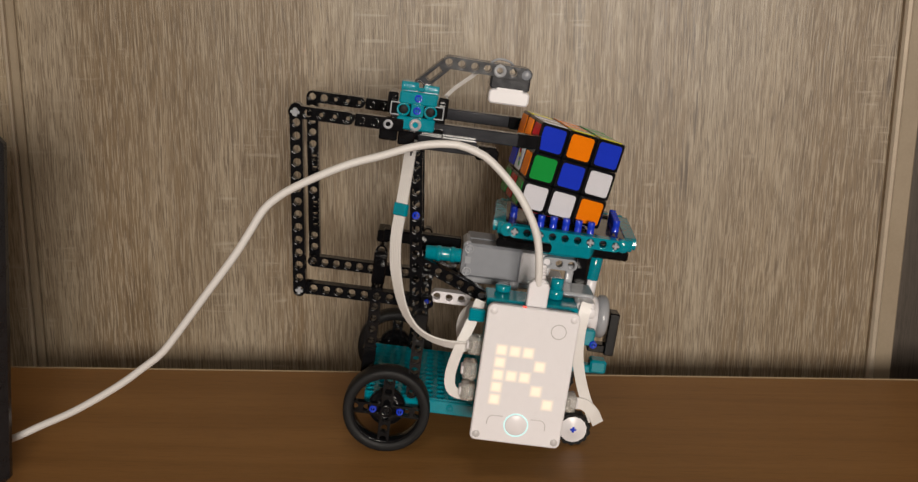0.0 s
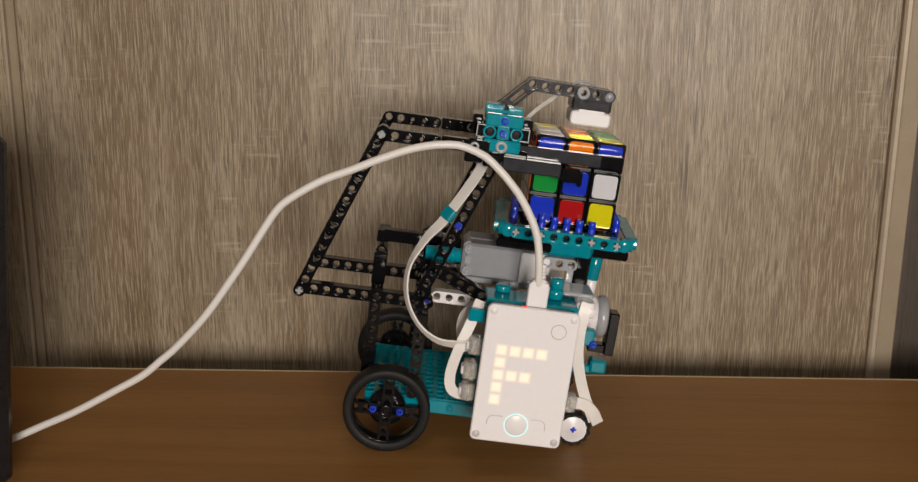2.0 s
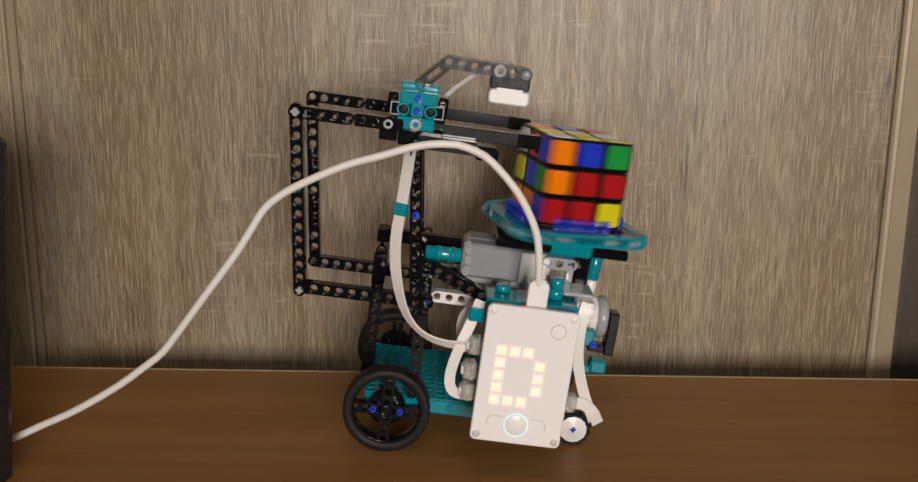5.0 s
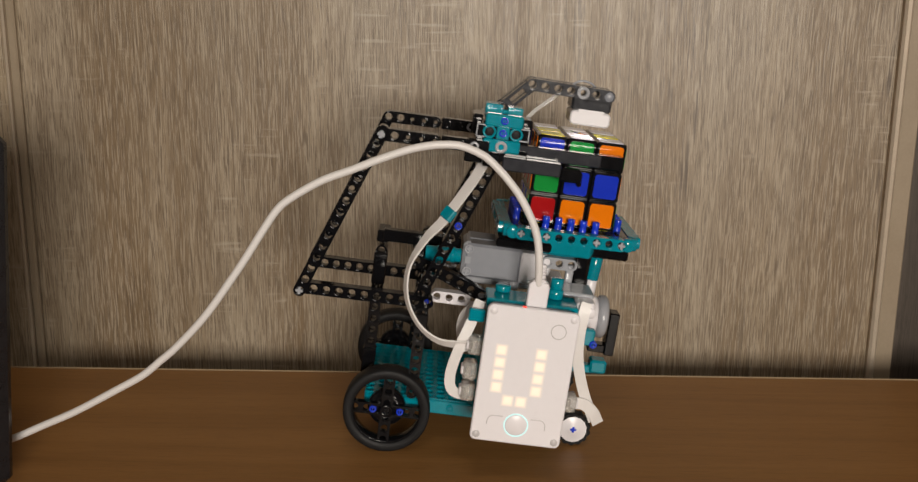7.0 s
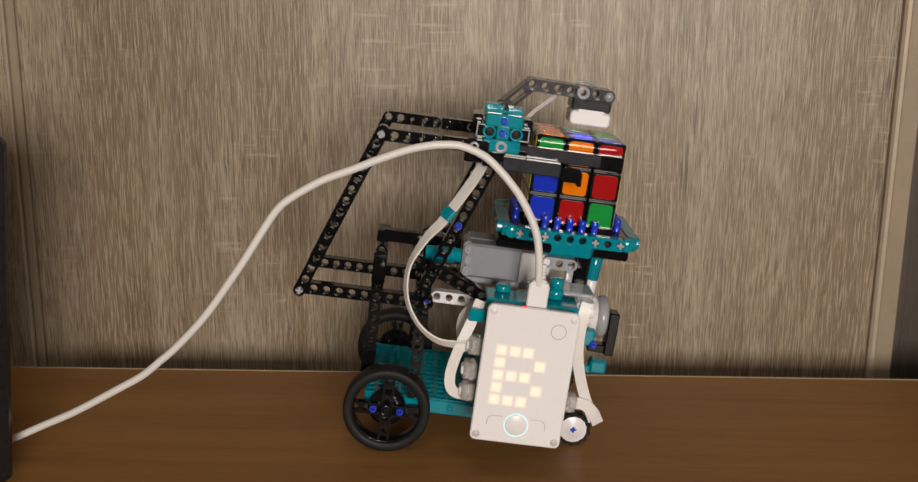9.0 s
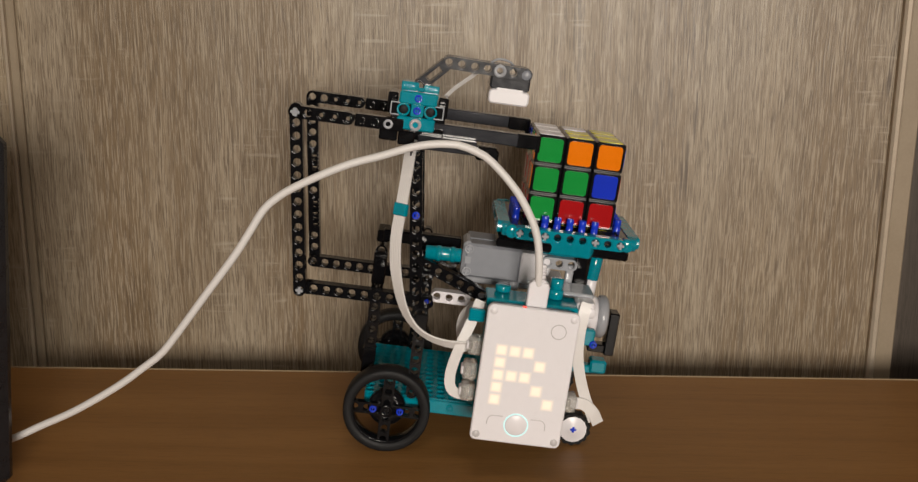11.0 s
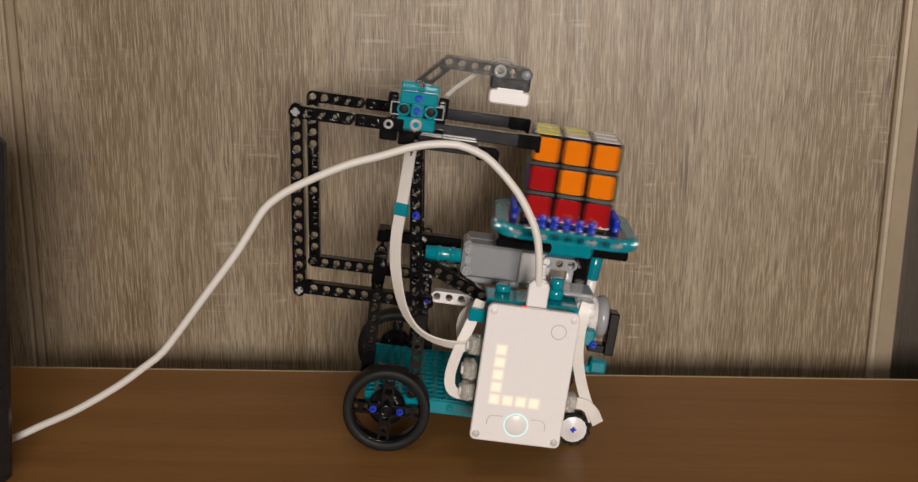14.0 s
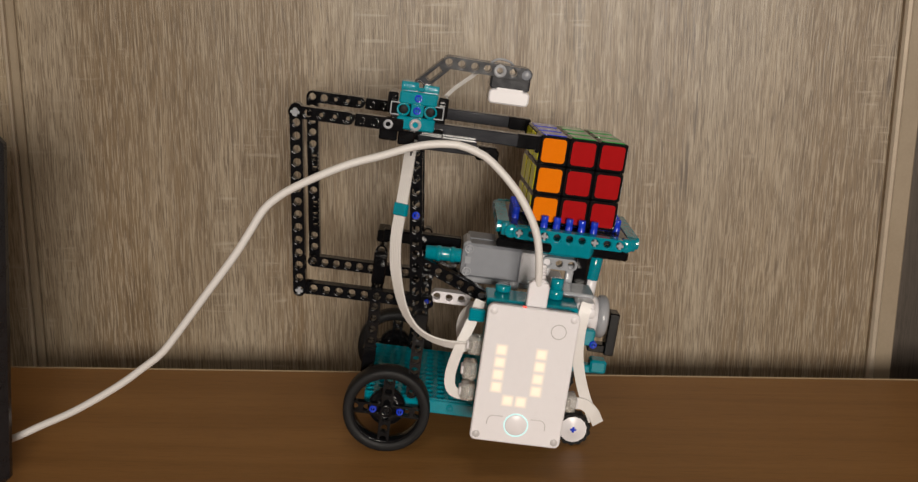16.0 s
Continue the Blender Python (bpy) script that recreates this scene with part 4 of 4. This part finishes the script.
def seated(angle, dx, lift=0.0):
    """Pose in the tray's space: turned about y, lowest edge on the plate."""
    a = radians(angle % 90)
    rise = 28.5 * (math.cos(a) + math.sin(a) - 1) + lift
    return Matrix.Translation((dx * MM, 0, (28.7 + rise) * MM)) @ Matrix.Rotation(-radians(angle), 4, "Y")


def at_rest(rows, t):
    """The value that the rows hold at t: the latest one keyed."""
    return [v for u, v in rows if u <= t + 1e-6][-1] if t >= rows[0][0] else rows[0][1]


def motions():
    tray_home = robot.matrix_basis @ Matrix.Translation(TRAY * MM)
    FIRST = tray_home @ quarter("Z", 8.0 / 90) @ Matrix.Translation((-7.5 * MM, 0, 0)) @ seated(-9, 0)
    # cubies: from the end backwards to the first state
    state = [[ob, Vector(pos), Matrix.Identity(4)] for ob, pos in cubies]
    half = quarter("X", 2)
    for s in state:
        if round(s[1].x) == -1:
            s[1], s[2] = half @ s[1], half @ s[2]
    for kind, k, _, _ in reversed(MOVES):
        m = quarter("Y", k and 1) if kind == "F" else quarter("Z", -k)
        for s in state:
            if kind != "D" or round(s[1].z) == -1:
                s[1], s[2] = m @ s[1], m @ s[2]
    # forwards: whole-cube turns go to the cube, layer turns to its nine cubies
    rows = {s[0]: [] for s in state}
    whole = Matrix.Identity(4)
    cube_rows, tray_rows, tray_angle = [(0.0, FIRST)], [(0.0, 0.0)], 0.0
    inner = {s[0]: [s[1], s[2]] for s in state}

    def keyed(ob, t):
        rows[ob].append((t, Matrix.Translation(inner[ob][0] * CUBIE * MM) @ inner[ob][1]))

    for ob in inner:
        keyed(ob, 0.0)
    cube_rows.append((0.50, cube_rows[0][1]))
    cube_rows.append((0.57, tray_home @ seated(0, 0)))
    for kind, k, t0, t1 in MOVES:
        turn = k if k < 3 else -1
        if kind == "F":
            for t, f in steps(t0, t1):
                cube_rows.append((t, tray_home @ seated(*tipped(f, k == 2)) @ whole))
            whole = quarter("Y", -1) @ whole
            if k == 2:
                hold = min(there for _, there, _, _ in HOLDS if there > t1)
                cube_rows.append((max(hold - 0.07, t1 + 0.04), cube_rows[-1][1]))
                cube_rows.append((hold, tray_home @ seated(0, 0) @ whole))
            continue
        back = whole.inverted()
        turning = [ob for ob in inner if round((whole @ inner[ob][0]).z) == -1]
        for t, f in steps(t0, t1):
            f = ease(f)
            tray_rows.append((t, tray_angle + 90 * turn * f))
            spin = quarter("Z", turn * f)
            if kind == "T":
                cube_rows.append((t, tray_home @ spin @ seated(0, 0) @ whole))
            else:
                local = back @ spin @ whole
                for ob in turning:
                    rows[ob].append((t, local @ Matrix.Translation(inner[ob][0] * CUBIE * MM) @ inner[ob][1]))
        tray_angle += 90 * turn
        if kind == "D":
            if t0 in OVERTURNED:
                go, there = min((g, h) for g, h, _, _ in HOLDS if g > t1)
                extra = back @ quarter("Z", turn + 0.04) @ whole
                for ob in turning:
                    m = Matrix.Translation(inner[ob][0] * CUBIE * MM) @ inner[ob][1]
                    rows[ob] += [(t1 + 0.02, extra @ m), (go, extra @ m), (there, back @ quarter("Z", turn) @ whole @ m)]
        if kind == "T":
            whole = quarter("Z", turn) @ whole
        else:
            local = back @ quarter("Z", turn) @ whole
            for ob in turning:
                inner[ob] = [local @ inner[ob][0], local @ inner[ob][1]]
    cube_rows.append((16.0, cube_rows[-1][1]))
    tray_rows.append((16.0, tray_angle))
    cube_rows = sorted(cube_rows + [(t, at_rest(cube_rows, t)) for t, _ in CUBE_PLAY], key=lambda r: r[0])
    tray_rows = sorted(tray_rows + [(t, at_rest(tray_rows, t)) for t, _ in TRAY_PLAY], key=lambda r: r[0])
    lift = tray_home.inverted()
    cube_rows = [(t, m if t < 0.55 else tray_home @ quarter("Z", play(CUBE_PLAY, t) / 90) @ lift @ m) for t, m in cube_rows]
    tray_rows = [(t, a + play(TRAY_PLAY, t)) for t, a in tray_rows]
    walk(cube, thinned(cube_rows))
    for ob in rows:
        keyed(ob, 16.0)
        walk(ob, thinned(rows[ob]))
    walk(tray, thinned([(t, Matrix.Translation(TRAY * MM) @ quarter("Z", a / 90)) for t, a in tray_rows]))

    # carriage and its links
    def swing(v):
        return radians(-6.7 + 27.5 * v)

    fine = [(0.0, 0.0)]
    for go, there, leave, back in HOLDS:
        fine += [(t, f) for t, f in steps(go, there)] + [(t, 1 - f) for t, f in steps(leave, back)]
    fine.append((16.0, 0.0))
    home = swing(0)
    for p, (x, y, z) in zip(links, PIVOTS):
        walk(p, thinned([(t, Matrix.Translation((x * MM, y * MM, z * MM)) @ Matrix.Rotation(swing(v), 4, "Y")) for t, v in fine]))
    walk(carriage, thinned([(t, Matrix.Translation((LINK * MM * (math.sin(swing(v)) - math.sin(home)), 0, LINK * MM * (math.cos(swing(v)) - math.cos(home))))) for t, v in fine]))
    for ob, pieces in lead_pieces(fine):
        walk(ob, pieces)
    for i, ob in enumerate(cord_parts):
        pieces = []
        for t, v in fine:
            p, q = cord_a[i].lerp(cord_b[i], v), cord_a[i + 1].lerp(cord_b[i + 1], v)
            pieces.append((t, Matrix.Translation((p + q) / 2 * MM) @ (q - p).to_track_quat("X", "Z").to_matrix().to_4x4()))
        walk(ob, thinned(pieces))

    # kicker
    up = [(0.0, 0)]
    for kind, k, t0, t1 in MOVES:
        if kind == "F":
            mid = t0 + (t1 - t0) * 0.62
            up += [(t0 - 0.02, 0), (t0 + (t1 - t0) * 0.4, 1), (mid, 1), (t1 + 0.03, 0)]
    up.append((16.0, 0))
    walk(kicker, thinned([(t, at(123.3 * MM, 27 * MM, (96 + 48.5 * v) * MM)) for t, v in up]))
    walk(rack, thinned([(t, at((149.5 - 3 * v) * MM, 40 * MM, (59 + 24 * v) * MM)) for t, v in up]))

    # lamps of the hub's matrix come up to the cover where they show
    for (row, col), ob in leds.items():
        x, y, z = LED_POS[row, col]
        lit = [(t, LETTERS[c].split("/")[row][col] == "1") for t, c in SHOWN]
        out = []
        for i, (t, on) in enumerate(lit):
            p = at(x * MM, (0.36 if on else 1.4) * MM, z * MM)
            end = (frame(lit[i + 1][0]) - 2) / FPS if i + 1 < len(lit) else 16.0
            out += [(t, p), (end, p)]
        walk(ob, thinned(out))


def thinned(rows):
    """Rows in time order, one for each frame, with a guard at both ends of every rest so that nothing drifts in it."""
    out = {frame(t): m for t, m in rows}
    keys = sorted(out)
    for a, b in zip(keys, keys[1:]):
        if b - a > 2 and max(abs(u - v) for p, q in zip(out[a], out[b]) for u, v in zip(p, q)) < 1e-6:
            for g in range(1, min(8, (b - a) // 2 + 1)):
                out[a + g], out[b - g] = out[a], out[b]
    return [((k - 1) / FPS, out[k]) for k in sorted(out)]


# flat lead between hub and carriage, in short stiff pieces
LEAD_BACK = [(47.5, -41, 64.7), (38, -41, 64.3), (28.7, -41, 65), (19.2, -41, 68), (10.8, -41, 73.8), (4.3, -41, 82.5), (-0.3, -41, 93.3), (-4.2, -41, 107.7), (-5.8, -41, 118.7), (-6.4, -41, 129.6), (-5.7, -40, 144.3), (-4.9, -36, 163), (-4.5, -22, 178), (-4, -10, 190)]
LEAD_FORE = [(47.1, -41, 65.1), (38, -41, 64.7), (28, -41, 65.3), (18.6, -41, 70.2), (11.5, -41, 77.3), (5.4, -41, 88.3), (3, -41, 100.8), (4.4, -41, 114.1), (12, -41, 130.2), (20.5, -40, 141.4), (30.4, -37, 158.4), (36.6, -32, 168.8), (41, -24, 177), (46, -10, 185)]
LEAD_N = 44
lead_parts = []
lead = pivot("sensor_ribbon", robot, 0, 0, 0)
lead["label"] = "flat white ribbon lead looping to the carriage"
_a, _b = spline(LEAD_BACK, LEAD_N + 1), spline(LEAD_FORE, LEAD_N + 1)
_len = max(max((u - v).length for u, v in zip(c, c[1:])) for c in (_a, _b))
for _i in range(LEAD_N):
    bm = bmesh.new()
    ring = [(-3.8 + 0.63 * k, 0.66 if k % 2 else 0.52) for k in range(13)]
    ring += [(y, -z) for y, z in reversed(ring)]
    verts = [(x, y, z) for x in (-_len / 2 - 0.45, _len / 2 + 0.45) for y, z in ring]
    c = len(ring)
    put(bm, verts, [tuple(range(c)), tuple(range(2 * c - 1, c - 1, -1))] + [(k, (k + 1) % c, c + (k + 1) % c, c + k) for k in range(c)])
    clip = _i == 29
    if clip:
        box(bm, (0, 0, 0), (7.6, 9, 3.6), 0.6)
    lead_parts.append(part("ribbon_piece", bm, TEAL if clip else CABLE, lead, "teal clip on the lead" if clip else ""))


def lead_pieces(fine):
    out = []
    for i, ob in enumerate(lead_parts):
        rows = []
        for t, v in fine:
            p, q = _a[i].lerp(_b[i], v), _a[i + 1].lerp(_b[i + 1], v)
            d = (q - p).normalized()
            u = i / (LEAD_N - 1)
            flat = np.interp(u, (0, 0.2, 0.45, 0.6, 1), (0.86, 0.55, 0.84, 0.86, 0.86)) * (1 - v) + np.interp(u, (0, 0.2, 0.45, 0.65, 1), (0.86, 0.42, 0.22, 0.60, 0.72)) * v
            side = Vector((-d.z, 0, d.x)) * float(flat) + Vector((0, math.sqrt(1 - float(flat) ** 2), 0))
            y = (side - d * side.dot(d)).normalized()
            z = d.cross(y)
            m = Matrix((d, y, z)).transposed().to_4x4()
            rows.append((t, Matrix.Translation((p + q) / 2 * MM) @ m))
        out.append((ob, thinned(rows)))
    return out


motions()
